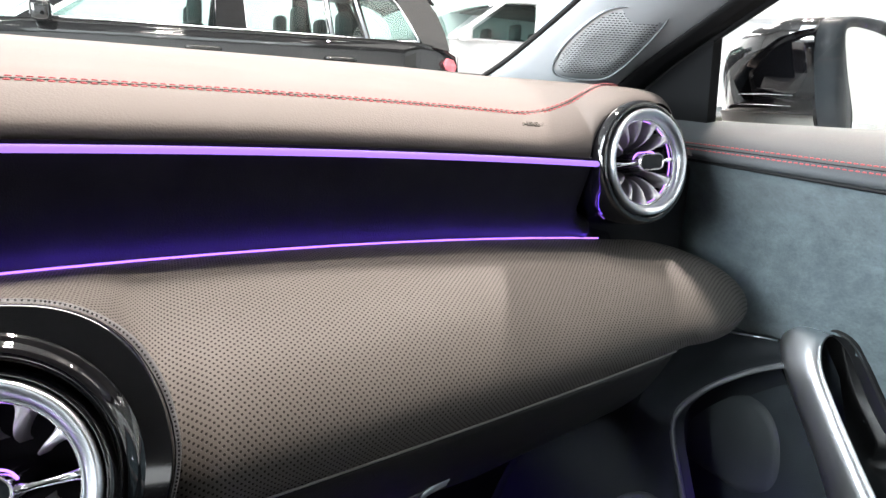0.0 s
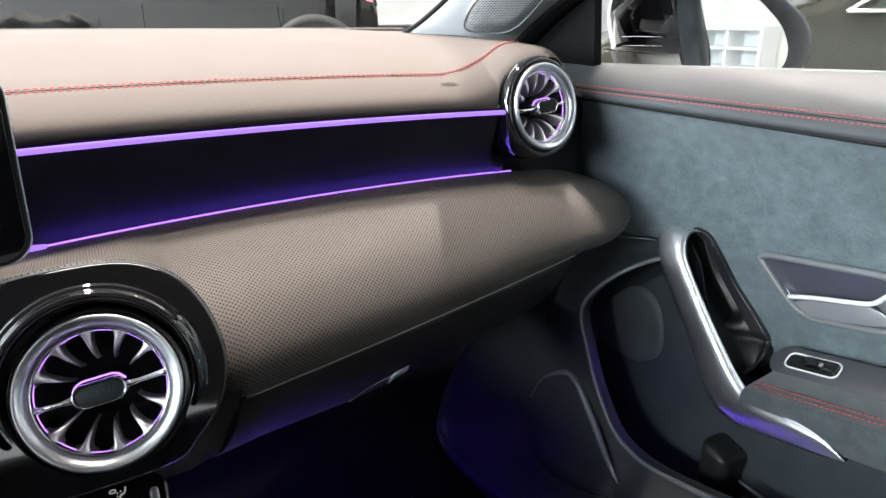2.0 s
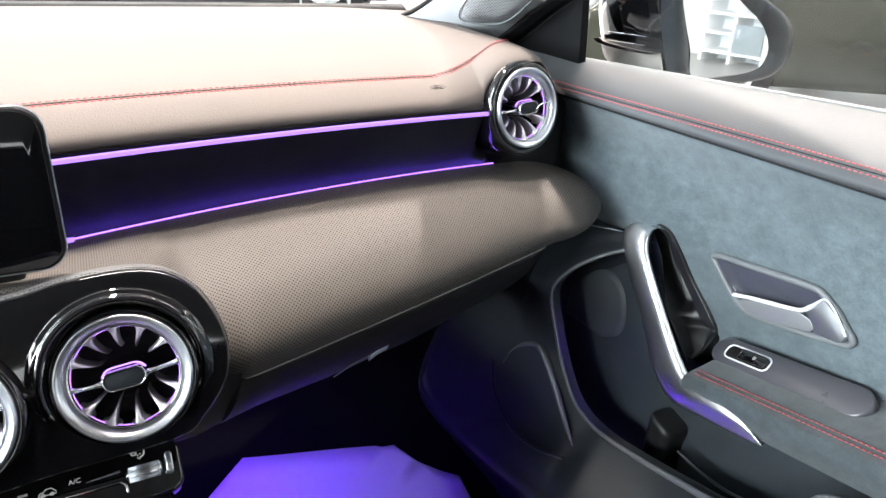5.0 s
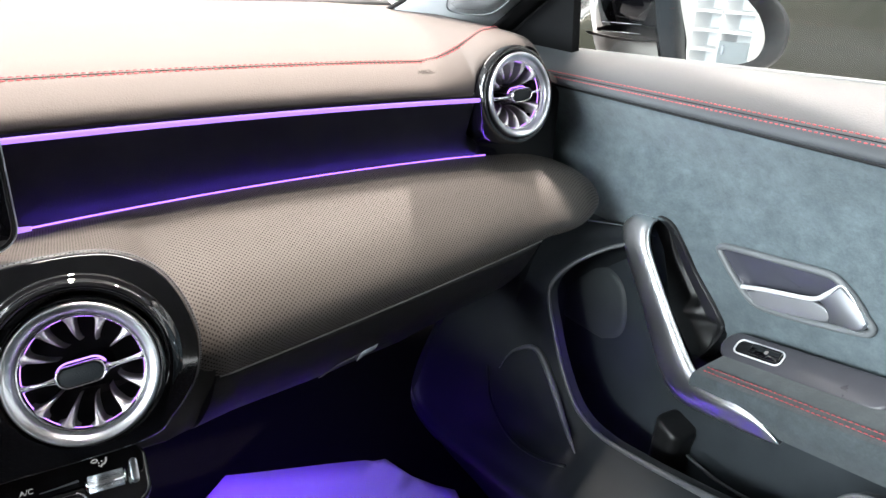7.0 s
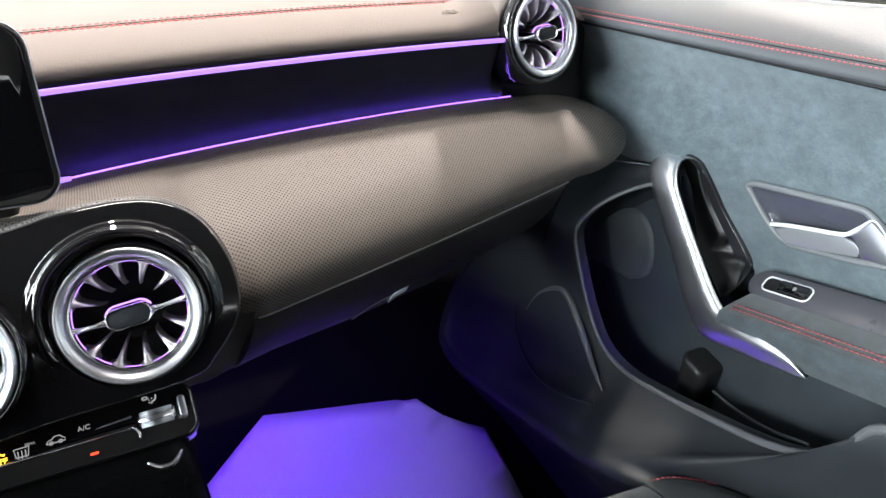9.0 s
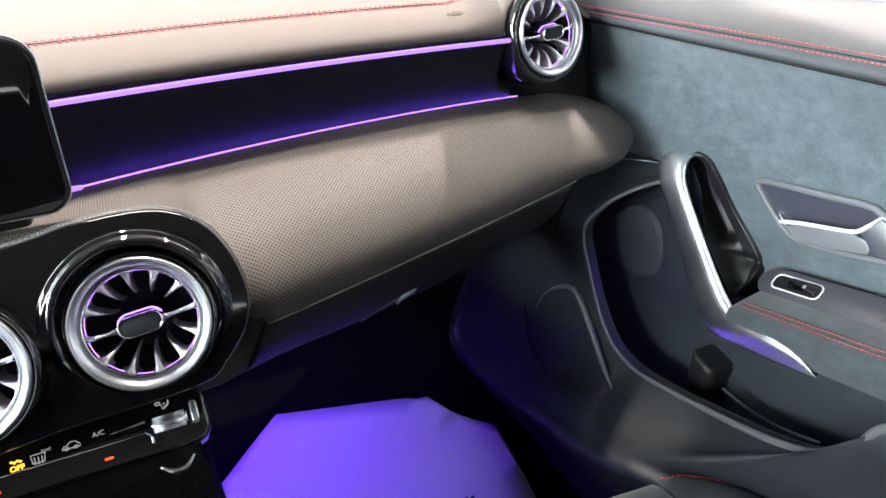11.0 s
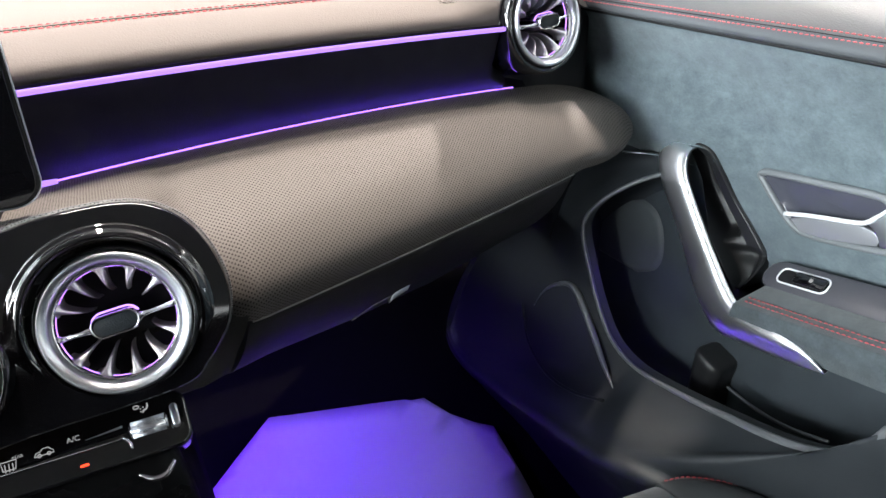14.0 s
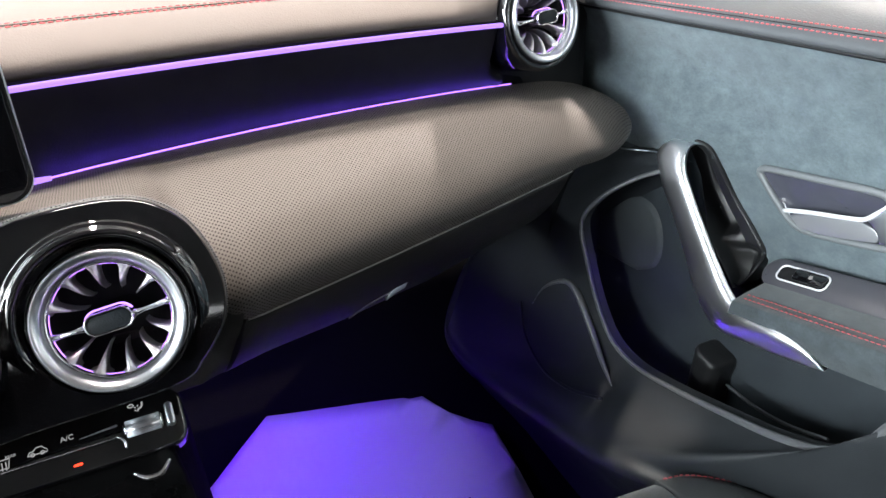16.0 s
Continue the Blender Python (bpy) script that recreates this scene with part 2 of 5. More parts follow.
RED_THREAD = material("red_thread", (0.40, 0.060, 0.070), 0.6, 0, 0, 1, 0.2, 300)
PAPER = material("white_paper", (0.62, 0.62, 0.63), 0.7, 0, 0.05, 60, 0.04, 5)
INK = material("navy_ink", (0.030, 0.032, 0.10), 0.7, 0, 0, 1, 0.1, 80)
INK_PALE = material("pale_blue_ink", (0.22, 0.25, 0.46), 0.7, 0, 0, 1, 0.06, 60)
RED_LED = glow("red_led", (1.0, 0.035, 0.012), 3.2)
SCREEN_LINE = glow("display_line", (0.55, 0.70, 1.0), 0.7)
SCREEN_BLUE = glow("display_field", (0.10, 0.20, 0.55), 0.05)
AMBER = glow("amber_symbol", (1.0, 0.42, 0.03), 3.0)
SYMBOL = glow("white_symbol", (0.75, 0.75, 0.75), 0.34)
DOWNLIGHT = glow("downlight_lens", (1.0, 0.97, 0.93), 55.0)
STRIP = glow("light_guide", (0.38, 0.20, 1.0), 1.35)
STRIP_LOW = glow("lower_light_guide", (0.38, 0.16, 1.0), 2.4)
VENT_GLOW = glow("vent_light_ring", (0.46, 0.20, 1.0), 2.6)
CAR_BLACK = material("black_car_paint", (0.004, 0.004, 0.0045), 0.05, 0, 0, 1, 0.1, 2, spec=0.5, coat=0.6)
ripple(CAR_BLACK, 1.6, 0.006)
CAR_GREY = material("olive_grey_car_paint", (0.026, 0.027, 0.021), 0.16, 0.0, 0, 1, 0.1, 2, spec=0.16)
CAR_WHITE = material("white_car_paint", (0.70, 0.70, 0.70), 0.2, 0, 0, 1, 0.04, 2, coat=1.0)
ARCH = material("grey_cladding", (0.045, 0.045, 0.045), 0.6, 0, 0.2, 300, 0.1, 10)
TAIL = material("red_tail_lamp", (0.62, 0.14, 0.17), 0.2, 0, 0, 1, 0.3, 30, coat=1.0)
WALL = material("white_wall_paint", (0.80, 0.81, 0.82), 0.7, 0, 0.05, 60, 0.03, 1.5)
CEILING_GREY = material("grey_ceiling_paint", (0.28, 0.28, 0.28), 0.8, 0, 0.05, 60, 0.05, 1.5)
BEIGE = material("beige_partition_paint", (0.58, 0.56, 0.53), 0.6, 0, 0, 1, 0.08, 3)
TILE = material("pale_floor_tile", (0.28, 0.275, 0.27), 0.3, 0, 0, 1, 0.08, 1.2)
BLUE_PRINT = material("pale_blue_poster", (0.42, 0.60, 0.78), 0.5, 0, 0, 1, 0.35, 3)
PALE_GREY = material("pale_grey_paint", (0.58, 0.60, 0.62), 0.6, 0, 0, 1, 0.06, 3)
GREY_PRINT = material("grey_partition_paint", (0.22, 0.25, 0.27), 0.6, 0, 0, 1, 0.08, 3)
WINDSCREEN = glass("clear_glass", (0.97, 0.985, 0.98), 0.060)
TINTED = glass("tinted_glass", (0.56, 0.66, 0.64), 0.05)
SMOKE = material("smoky_plastic", (0.050, 0.052, 0.066), 0.12, 0, 0, 1, 0.08, 30)
MIRROR = material("mirror_silver", (0.86, 0.88, 0.88), 0.02, 1.0, 0, 1, 0.01, 4, rvary=0.0)


# ---------- mesh helpers ----------
def part(name, bm, mat, parent=None, label="", smooth=True):
    me = bpy.data.meshes.new(name)
    bm.to_mesh(me)
    bm.free()
    if smooth:
        for p in me.polygons:
            p.use_smooth = True
    me.materials.append(mat)
    ob = new(name, me)
    if parent:
        ob.parent = parent
    return tagged(ob, label)


def thing(name, label, category, group="", kind="", at=None):
    ob = new(name)
    ob.empty_display_size = 0.05
    if at is not None:
        ob.matrix_world = at
    return tagged(ob, label, category, group, kind)


def spline(pts, n):
    """n points on a smooth curve through pts."""
    p = np.array([tuple(q) for q in pts], float)
    ext = np.vstack([2 * p[0] - p[1], p, 2 * p[-1] - p[-2]])
    seg = len(p) - 1
    out = []
    for k in range(n):
        u = k / (n - 1) * seg
        i = min(int(u), seg - 1)
        t = u - i
        a, b, c, d = ext[i], ext[i + 1], ext[i + 2], ext[i + 3]
        out.append(0.5 * (2 * b + (c - a) * t + (2 * a - 5 * b + 4 * c - d) * t * t + (3 * b - a - 3 * c + d) * t**3))
    return [Vector(q) for q in out]


def sheet(rows, thick=0.0, closed=False, cap=False):
    """A skin over rows of points, with its own measure in metres as UV. thick: depth behind it."""
    bm = bmesh.new()
    uvl = bm.loops.layers.uv.new("UVMap")
    grid, uvs = [], []
    vs = [0.0]
    for a, b in zip(rows, rows[1:]):
        vs.append(vs[-1] + sum((Vector(q) - Vector(p)).length for p, q in zip(a, b)) / len(a))
    for v, row in zip(vs, rows):
        grid.append([bm.verts.new(p) for p in row])
        us = [0.0]
        for a, b in zip(row, row[1:]):
            us.append(us[-1] + (Vector(b) - Vector(a)).length)
        uvs.append([(v, u) for u in us])
    m = len(rows[0])
    for i in range(len(rows) - 1):
        for j in range(m if closed else m - 1):
            k = (j + 1) % m
            f = bm.faces.new((grid[i][j], grid[i][k], grid[i + 1][k], grid[i + 1][j]))
            uu = (uvs[i][j], uvs[i][k], uvs[i + 1][k], uvs[i + 1][j])
            for loop, uv in zip(f.loops, uu):
                loop[uvl].uv = uv
    if cap:
        bm.faces.new(grid[0])
        bm.faces.new(list(reversed(grid[-1])))
    bmesh.ops.recalc_face_normals(bm, faces=bm.faces)
    if thick:
        bmesh.ops.solidify(bm, geom=bm.faces[:], thickness=thick)
    return bm


def tube(path, r, n=8, flat=1.0, cap=True):
    """A rod along path; flat squashes it in height."""
    rows = []
    for i, p in enumerate(path):
        d = (Vector(path[min(i + 1, len(path) - 1)]) - Vector(path[max(i - 1, 0)])).normalized()
        s = d.cross(Vector((0, 0, 1)))
        s = s.normalized() if s.length > 1e-4 else Vector((1, 0, 0))
        u = s.cross(d)
        rr = r[i] if isinstance(r, (list, tuple)) else r
        rows.append([Vector(p) + rr * (math.cos(a) * s + flat * math.sin(a) * u) for a in (2 * math.pi * k / n for k in range(n))])
    return sheet(rows, closed=True, cap=cap)


def loop_tube(path, r, n=8):
    """A closed rod round path."""
    rows, m = [], len(path)
    for i, p in enumerate(path):
        d = (Vector(path[(i + 1) % m]) - Vector(path[i - 1])).normalized()
        s = d.cross(Vector((1, 0.01, 0.02))).normalized()
        u = s.cross(d)
        rows.append([Vector(p) + r * (math.cos(a) * s + math.sin(a) * u) for a in (2 * math.pi * k / n for k in range(n))])
    return sheet(rows + [rows[0]], closed=True)


def turned(profile, n=48):
    """A body of revolution about z from (radius, height) pairs."""
    rows = [[Vector((r * math.cos(a), r * math.sin(a), h)) for a in (2 * math.pi * k / n for k in range(n))] for r, h in profile]
    return sheet(rows, closed=True)


def slab(outline, depth, bevel=0.0, segs=2):
    """An outline (list of points in a plane) pulled back along depth (vector)."""
    bm = bmesh.new()
    a = [bm.verts.new(p) for p in outline]
    b = [bm.verts.new(Vector(p) + Vector(depth)) for p in outline]
    bm.faces.new(a)
    bm.faces.new(list(reversed(b)))
    m = len(a)
    for i in range(m):
        bm.faces.new((a[i], b[i], b[(i + 1) % m], a[(i + 1) % m]))
    bmesh.ops.recalc_face_normals(bm, faces=bm.faces)
    if bevel:
        edges = [e for e in bm.edges if e.verts[0] in a and e.verts[1] in a]
        bmesh.ops.bevel(bm, geom=edges, offset=bevel, segments=segs, affect="EDGES", profile=0.5)
    return bm


def block(lo, hi, bevel=0.0, segs=3):
    bm = bmesh.new()
    bmesh.ops.create_cube(bm, size=1.0)
    c, s = [(a + b) / 2 for a, b in zip(lo, hi)], [b - a for a, b in zip(lo, hi)]
    for v in bm.verts:
        v.co = Vector((c[0] + v.co.x * s[0], c[1] + v.co.y * s[1], c[2] + v.co.z * s[2]))
    if bevel:
        bmesh.ops.bevel(bm, geom=bm.edges[:], offset=bevel, segments=segs, affect="EDGES", profile=0.5)
    return bm


def rounded(cx, cy, w, h, r, n=6):
    """Corners of a rounded rectangle in a plane."""
    out = []
    for sx, sy, a0 in ((1, 1, 0), (-1, 1, 90), (-1, -1, 180), (1, -1, 270)):
        for k in range(n + 1):
            a = radians(a0 + 90 * k / n)
            out.append((cx + sx * (w / 2 - r) + r * math.cos(a), cy + sy * (h / 2 - r) + r * math.sin(a)))
    return out


def closed_spline(pts, n):
    """n points on a smooth closed curve through pts."""
    m = len(pts)
    p = spline([*pts[-2:], *pts, *pts[:3]], (m + 4) * 24 + 1)
    core = p[2 * 24 : (m + 2) * 24]
    return [core[int(k * len(core) / n)] for k in range(n)]


def seam(paths, normal, size=0.0042, gap=0.0016, r=0.0006):
    """Thread stitches laid along paths, lying on a skin with that normal."""
    bm = bmesh.new()
    up = Vector(normal).normalized()
    for path in paths:
        run, at = [0.0], 0.0
        for a, b in zip(path, path[1:]):
            run.append(run[-1] + (Vector(b) - Vector(a)).length)

        def where(d):
            i = max(0, min(len(path) - 2, int(np.searchsorted(run, d)) - 1))
            t = (d - run[i]) / max(1e-9, run[i + 1] - run[i])
            return Vector(path[i]).lerp(Vector(path[i + 1]), t)

        while at + size < run[-1]:
            p, q = where(at), where(at + size)
            d = (q - p).normalized()
            s = d.cross(up).normalized()
            rings = []
            for t, k in ((0.0, 0.5), (0.25, 1.0), (0.75, 1.0), (1.0, 0.5)):
                c = p.lerp(q, t) + up * r * (0.2 if k < 1 else 0.7)
                rings.append([bm.verts.new(c + r * k * (math.cos(a) * s * 1.3 + math.sin(a) * up)) for a in (0.0, 1.05, 2.09, 3.14, 4.7)])
            for a, b in zip(rings, rings[1:]):
                for j in range(5):
                    bm.faces.new((a[j], a[(j + 1) % 5], b[(j + 1) % 5], b[j]))
            at += size + gap
    return bm


def lettering(name, text, mat, parent, m, size, depth=0.0003, label="", bold=0.0):
    cu = bpy.data.curves.new(name, "FONT")
    cu.body, cu.size, cu.extrude, cu.align_x, cu.align_y = text, size, depth, "CENTER", "CENTER"
    cu.offset = size * bold
    tmp = bpy.data.objects.new(name, cu)
    scene.collection.objects.link(tmp)
    me = bpy.data.meshes.new_from_object(tmp.evaluated_get(bpy.context.evaluated_depsgraph_get()))
    bpy.data.objects.remove(tmp)
    me.materials.clear()
    me.materials.append(mat)
    me.name = name
    ob = new(name, me)
    ob.parent = parent
    ob.matrix_basis = m
    return tagged(ob, label)


def facing(loc, yaw, tilt, spin=0):
    """The pose of a thing whose z axis looks back into the cabin, turned yaw to the right and tilted up."""
    return pose(*loc, 90 - tilt, 0, yaw) @ pose(0, 0, 0, 0, 0, spin)


# ---------- dashboard ----------
def blend(a, b, x):
    t = max(0.0, min(1.0, (x - a) / (b - a)))
    return t * t * (3 - 2 * t)


def along(xs, table):
    return float(np.interp(xs, [r[0] for r in table], [r[1] for r in table]))


def curve_of(a, b, c, lo, hi, n=24):
    """A table of a + b x + c x^2 from lo to hi."""
    return [(lo + (hi - lo) * k / (n - 1), a + b * (lo + (hi - lo) * k / (n - 1)) + c * (lo + (hi - lo) * k / (n - 1)) ** 2) for k in range(n)]


TOP_Y = curve_of(0.1447, 0.169, 0.0459, -0.3, 0.76)
TOP_Z = curve_of(0.6471, 0.0592, -0.1214, -0.3, 0.76)
SEAM_Y = [(-0.2, 0.038), (0.14, 0.038), (0.175, 0.028), *curve_of(-0.0383, 0.3118, -0.0043, 0.195, 0.70, 12)]
SEAM_Z = [(-0.2, 0.560), (0.175, 0.562), *curve_of(0.567, -0.0322, 0.0581, 0.195, 0.70, 12)]
LOW_Y = [(0.08, 0.015), (0.169, 0.030), (0.226, 0.070), (0.288, 0.100), (0.353, 0.130), (0.401, 0.150), (0.62, 0.24)]
LOW_Z = [(0.08, 0.520), (0.169, 0.511), (0.226, 0.497), (0.288, 0.486), (0.353, 0.478), (0.401, 0.472), (0.62, 0.468)]
STRIP_Y = curve_of(0.133, 0.147, 0.022, -0.46, 0.70)
STRIP_Z = curve_of(0.725, 0.021, -0.061, -0.46, 0.70)
NOSE = 0.600
VENT_C, VENT_M, VENT_R = (0.103, 0.002, 0.602), (-0.011, -0.006, 0.600), (0.5905, 0.221, 0.7215)


def wing_section(x):
    xx = min(x, NOSE)
    ty, tz, sy, sz = along(xx, TOP_Y), along(xx, TOP_Z), along(xx, SEAM_Y), along(xx, SEAM_Z)
    w, h = ty - sy, tz - sz
    pts = [(ty, tz), (ty - 0.26 * w, tz - 0.03 * h), (ty - 0.54 * w, tz - 0.13 * h), (ty - 0.80 * w, tz - 0.31 * h), (ty - 0.98 * w, tz - 0.54 * h), (sy - 0.0070, tz - 0.78 * h), (sy, sz)]
    curve = spline([(x, y, z) for y, z in pts], 30)
    if x > NOSE:
        q = min(1.0, (x - NOSE) / 0.108)
        k = max(0.02, math.sqrt(1 - q * q))
        cy, cz = 0.205 + 0.006 * q, 0.606 - 0.008 * q
        curve = [Vector((x, cy + (p.y - cy) * k, cz + (p.z - cz) * k)) for p in curve]
    return curve


def shelf_section(x):
    ty, tz = along(x, TOP_Y), along(x, TOP_Z)
    ez = along(x, [(0.0, 0.660), (0.10, 0.6615), (0.13, 0.657), (0.150, 0.648), (0.168, 0.632)])
    ey = 0.020 + (ez - 0.590) * 0.40
    return spline([(x, ty, tz), (x, ty - 0.02, tz + 0.001), (x, ey + 0.030, ez + 0.002 + 0.3 * (tz - ez)), (x, ey + 0.004, ez), (x, ey + 0.010, ez - 0.03)], 30)


def pad_section(x):
    low = [(0.2218, 0.7255), (0.2192, 0.7296), (0.2228, 0.7385), (0.2405, 0.7503), (0.262, 0.7590), (0.300, 0.769), (0.400, 0.785), (0.500, 0.796), (0.600, 0.802), (0.640, 0.798)]
    hood = [(0.226, 0.777), (0.229, 0.781), (0.236, 0.785), (0.248, 0.788), (0.270, 0.790), (0.310, 0.792), (0.400, 0.795), (0.500, 0.798), (0.600, 0.800), (0.640, 0.796)]
    nearer, drop = along(x, STRIP_Y) - 0.2135, along(x, STRIP_Z) - 0.7222
    low = [(y + nearer * blend(9, 4, k), z + drop * blend(9, 4, k)) for k, (y, z) in enumerate(low)]
    hood = [(y + 0.007, z - 0.002) for y, z in hood]
    d, out = blend(0.605, 0.680, x), []
    for k, (a, b) in enumerate(zip(low, hood)):
        far = min(1.0, k / 4)
        rim = math.sqrt(max(0.0, 1 - ((VENT_R[0] - min(x, VENT_R[0])) / 0.0595) ** 2))
        t = rim * (1 - far) + blend(0.470, 0.583, x) * far
        out.append((x, a[0] * (1 - t) + b[0] * t + 0.03 * d, a[1] * (1 - t) + b[1] * t - 0.050 * d))
    return spline(out, 34)


def steps(a, b, n):
    return [a + (b - a) * k / (n - 1) for k in range(n)]


def build_dashboard():
    dash = thing("dashboard", "black leatherette dashboard with red stitching and a glowing violet light line", "dashboard")
    part("upper_pad", sheet([pad_section(x) for x in [*steps(-0.45, 0.50, 40), *steps(0.506, 0.685, 100)]]), LEATHER, dash, "grained leatherette top pad")
    xs = [*steps(-0.30, 0.52, 44), *steps(0.525, 0.60, 16)]
    rows = []
    for x in xs:
        ty, tz = along(x, TOP_Y) + 0.0055, along(x, TOP_Z) - 0.005
        sz = along(x, STRIP_Z)
        back, low_back = 0.080 * blend(0.530, 0.550, x), 0.080 * blend(0.550, 0.575, x)
        sy = along(x, STRIP_Y)
        rows.append(spline([(x, sy + 0.0025 + back, sz + 0.0045), (x, sy + 0.0055 + back, sz - 0.005), (x, (sy + 0.0055) * 0.66 + ty * 0.34 + back, (sz - 0.005) * 0.66 + tz * 0.34), (x, (sy + 0.0055) * 0.3 + ty * 0.7 + 0.5 * low_back, (sz - 0.005) * 0.3 + tz * 0.7), (x, ty, tz)], 14))
    part("trim_panel", sheet(rows), SUEDE_DARK, dash, "black suede trim panel")
    part("light_strip", tube([(x, along(x, STRIP_Y), along(x, STRIP_Z)) for x in steps(-0.30, 0.538, 40)], 0.0025, 8), STRIP, dash, "glowing blue violet light strip")
    low = [(x, along(x, TOP_Y) + 0.0012, along(x, TOP_Z) + 0.0008) for x in steps(0.075, 0.572, 52)]
    part("lower_light_strip", tube(low, 0.0008, 6), STRIP_LOW, dash, "thin glowing violet light strip")
    part("light_end", slab([(0.056, 0.150, 0.6500), (0.082, 0.154, 0.6512), (0.082, 0.154, 0.6535), (0.056, 0.150, 0.6555)], (0, 0.006, 0), 0.0008), STRIP, dash, "bright end of the light strip")
    part("wing", sheet([[a.lerp(b, blend(0.138, 0.182, x)) for a, b in zip(shelf_section(x), wing_section(x))] for x in [*steps(-0.28, 0.13, 16), *steps(0.136, 0.20, 14), *steps(0.21, NOSE, 40)]] + [wing_section(NOSE + 0.108 * math.sin(radians(a))) for a in range(6, 91, 6)]), PERF, dash, "perforated leatherette wing")
    piping = [(x, along(x, SEAM_Y) - 0.0008, along(x, SEAM_Z) - 0.0004) for x in steps(0.192, 0.582, 40)]
    part("wing_piping", tube(piping, 0.0007, 6), PIPING, dash, "thin grey piping")
    # two rows of thread and the closed joint between them on the top pad
    def on_pad():
        line = []
        for x in steps(-0.30, 0.632, 140):
            sec = pad_section(x)
            want = 0.262 + along(x, STRIP_Y) - 0.2135 + 0.032 * blend(0.528, 0.640, x) + 0.01 * blend(0.60, 0.65, x)
            k = min(range(34), key=lambda n: abs(sec[n].y - want))
            a, b = (sec[k], sec[k + 1]) if sec[k].y <= want else (sec[k - 1], sec[k])
            line.append(a.lerp(b, (want - a.y) / max(1e-6, b.y - a.y)) + Vector((0, -0.0003, 0.0004)))
        return line
    mid = on_pad()
    fwd, back = [p + Vector((0, 0.0023, 0.0010)) for p in mid], [p - Vector((0, 0.0023, 0.0012)) for p in mid]
    part("stitching", seam([fwd, back], (0, -0.45, 0.9)), RED_THREAD, dash, "red double stitching")
    part("joint", tube(mid, 0.00045, 5), TRIM_BROWN, dash)
    sec = pad_section(0.479)
    k = min(range(2, 32), key=lambda n: abs(sec[n].y - 0.2365))
    out = (sec[k + 1] - sec[k - 1]).cross(Vector((1, 0.15, 0))).normalized()
    out = out if out.z > 0 else -out
    flat = Vector((1, 0.147, 0)).normalized()
    flat = (flat - out * flat.dot(out)).normalized()
    seat = sec[k] + out * 0.0003
    lettering("embossed_lettering", "AIRBAG", LEATHER, dash, Matrix.Translation(seat) @ Matrix((flat, out.cross(flat), out)).transposed().to_4x4(), 0.0100, 0.0007, "small embossed lettering")
    # body behind the trim, closing the end of the dashboard
    part("end_cover", block((0.50, 0.280, 0.44), (0.708, 0.62, 0.735), 0.02), RUBBER, dash, "black end cover")
    part("core", block((-0.45, 0.285, 0.50), (0.50, 0.60, 0.69), 0.02), RUBBER, dash)
    # glove box
    rows = []
    for x in steps(0.1908, 0.578, 36):
        sy, sz, ly, lz = along(x, SEAM_Y), along(x, SEAM_Z), along(x, LOW_Y), along(x, LOW_Z)
        rows.append(spline([(x, sy + 0.003, sz - 0.001), (x, sy + 0.002, sz - 0.008), (x, sy * 0.55 + ly * 0.45 - 0.004, sz * 0.45 + lz * 0.55), (x, ly, lz), (x, ly + 0.03, lz - 0.004), (x, ly + 0.12, lz + 0.0)], 20))
        rows[-1] = [p - Vector((0.024 * min(1.0, k / 12) ** 2 * blend(0.32, 0.19, x), 0, 0)) for k, p in enumerate(rows[-1])]
    lid = part("glove_box_lid", sheet(rows), LID, dash, "dark glove box lid")
    part("handle", slab([(0.331, 0.093, 0.4985), (0.335, 0.0955, 0.5040), (0.344, 0.0985, 0.5072), (0.360, 0.1035, 0.5078), (0.355, 0.1015, 0.5020), (0.342, 0.097, 0.5012)], (0.003, 0.010, -0.002), 0.0005), SILVER, lid, "metal glove box catch")
    part("lid_gap_line", tube([(0.288, 0.0795, 0.5000), (0.312, 0.089, 0.5030), (0.334, 0.0955, 0.5043)], 0.0006, 6), PIPING, lid, "thin pale line")
    rows = []
    for x in steps(0.10, 0.1895, 12):
        sy, sz, ly, lz = along(x, SEAM_Y), along(x, SEAM_Z), along(x, LOW_Y), along(x, LOW_Z)
        rows.append(spline([(x, sy - 0.004, sz + 0.010), (x, sy + 0.001, sz - 0.006), (x, (sy + ly) / 2, (sz + lz) / 2), (x, ly, lz), (x, ly + 0.05, lz - 0.004)], 14))
        rows[-1] = [p - Vector((0.024 * min(1.0, k / 10) ** 2 * blend(0.12, 0.1895, x), 0, 0)) for k, p in enumerate(rows[-1])]
    part("side_trim", sheet(rows), TRIM_BROWN, dash, "dark leatherette trim beside the console")
    # black edge of the windscreen
    part("windscreen_band", slab([(-0.6, 0.625, 0.8000), (0.56, 0.625, 0.8000), (0.60, 0.60, 0.8000), (0.62, 0.66, 0.8030), (-0.6, 0.69, 0.8030)], (0, 0, -0.006)), RUBBER, dash, "black printed band of the windscreen")
    return dash


build_dashboard()


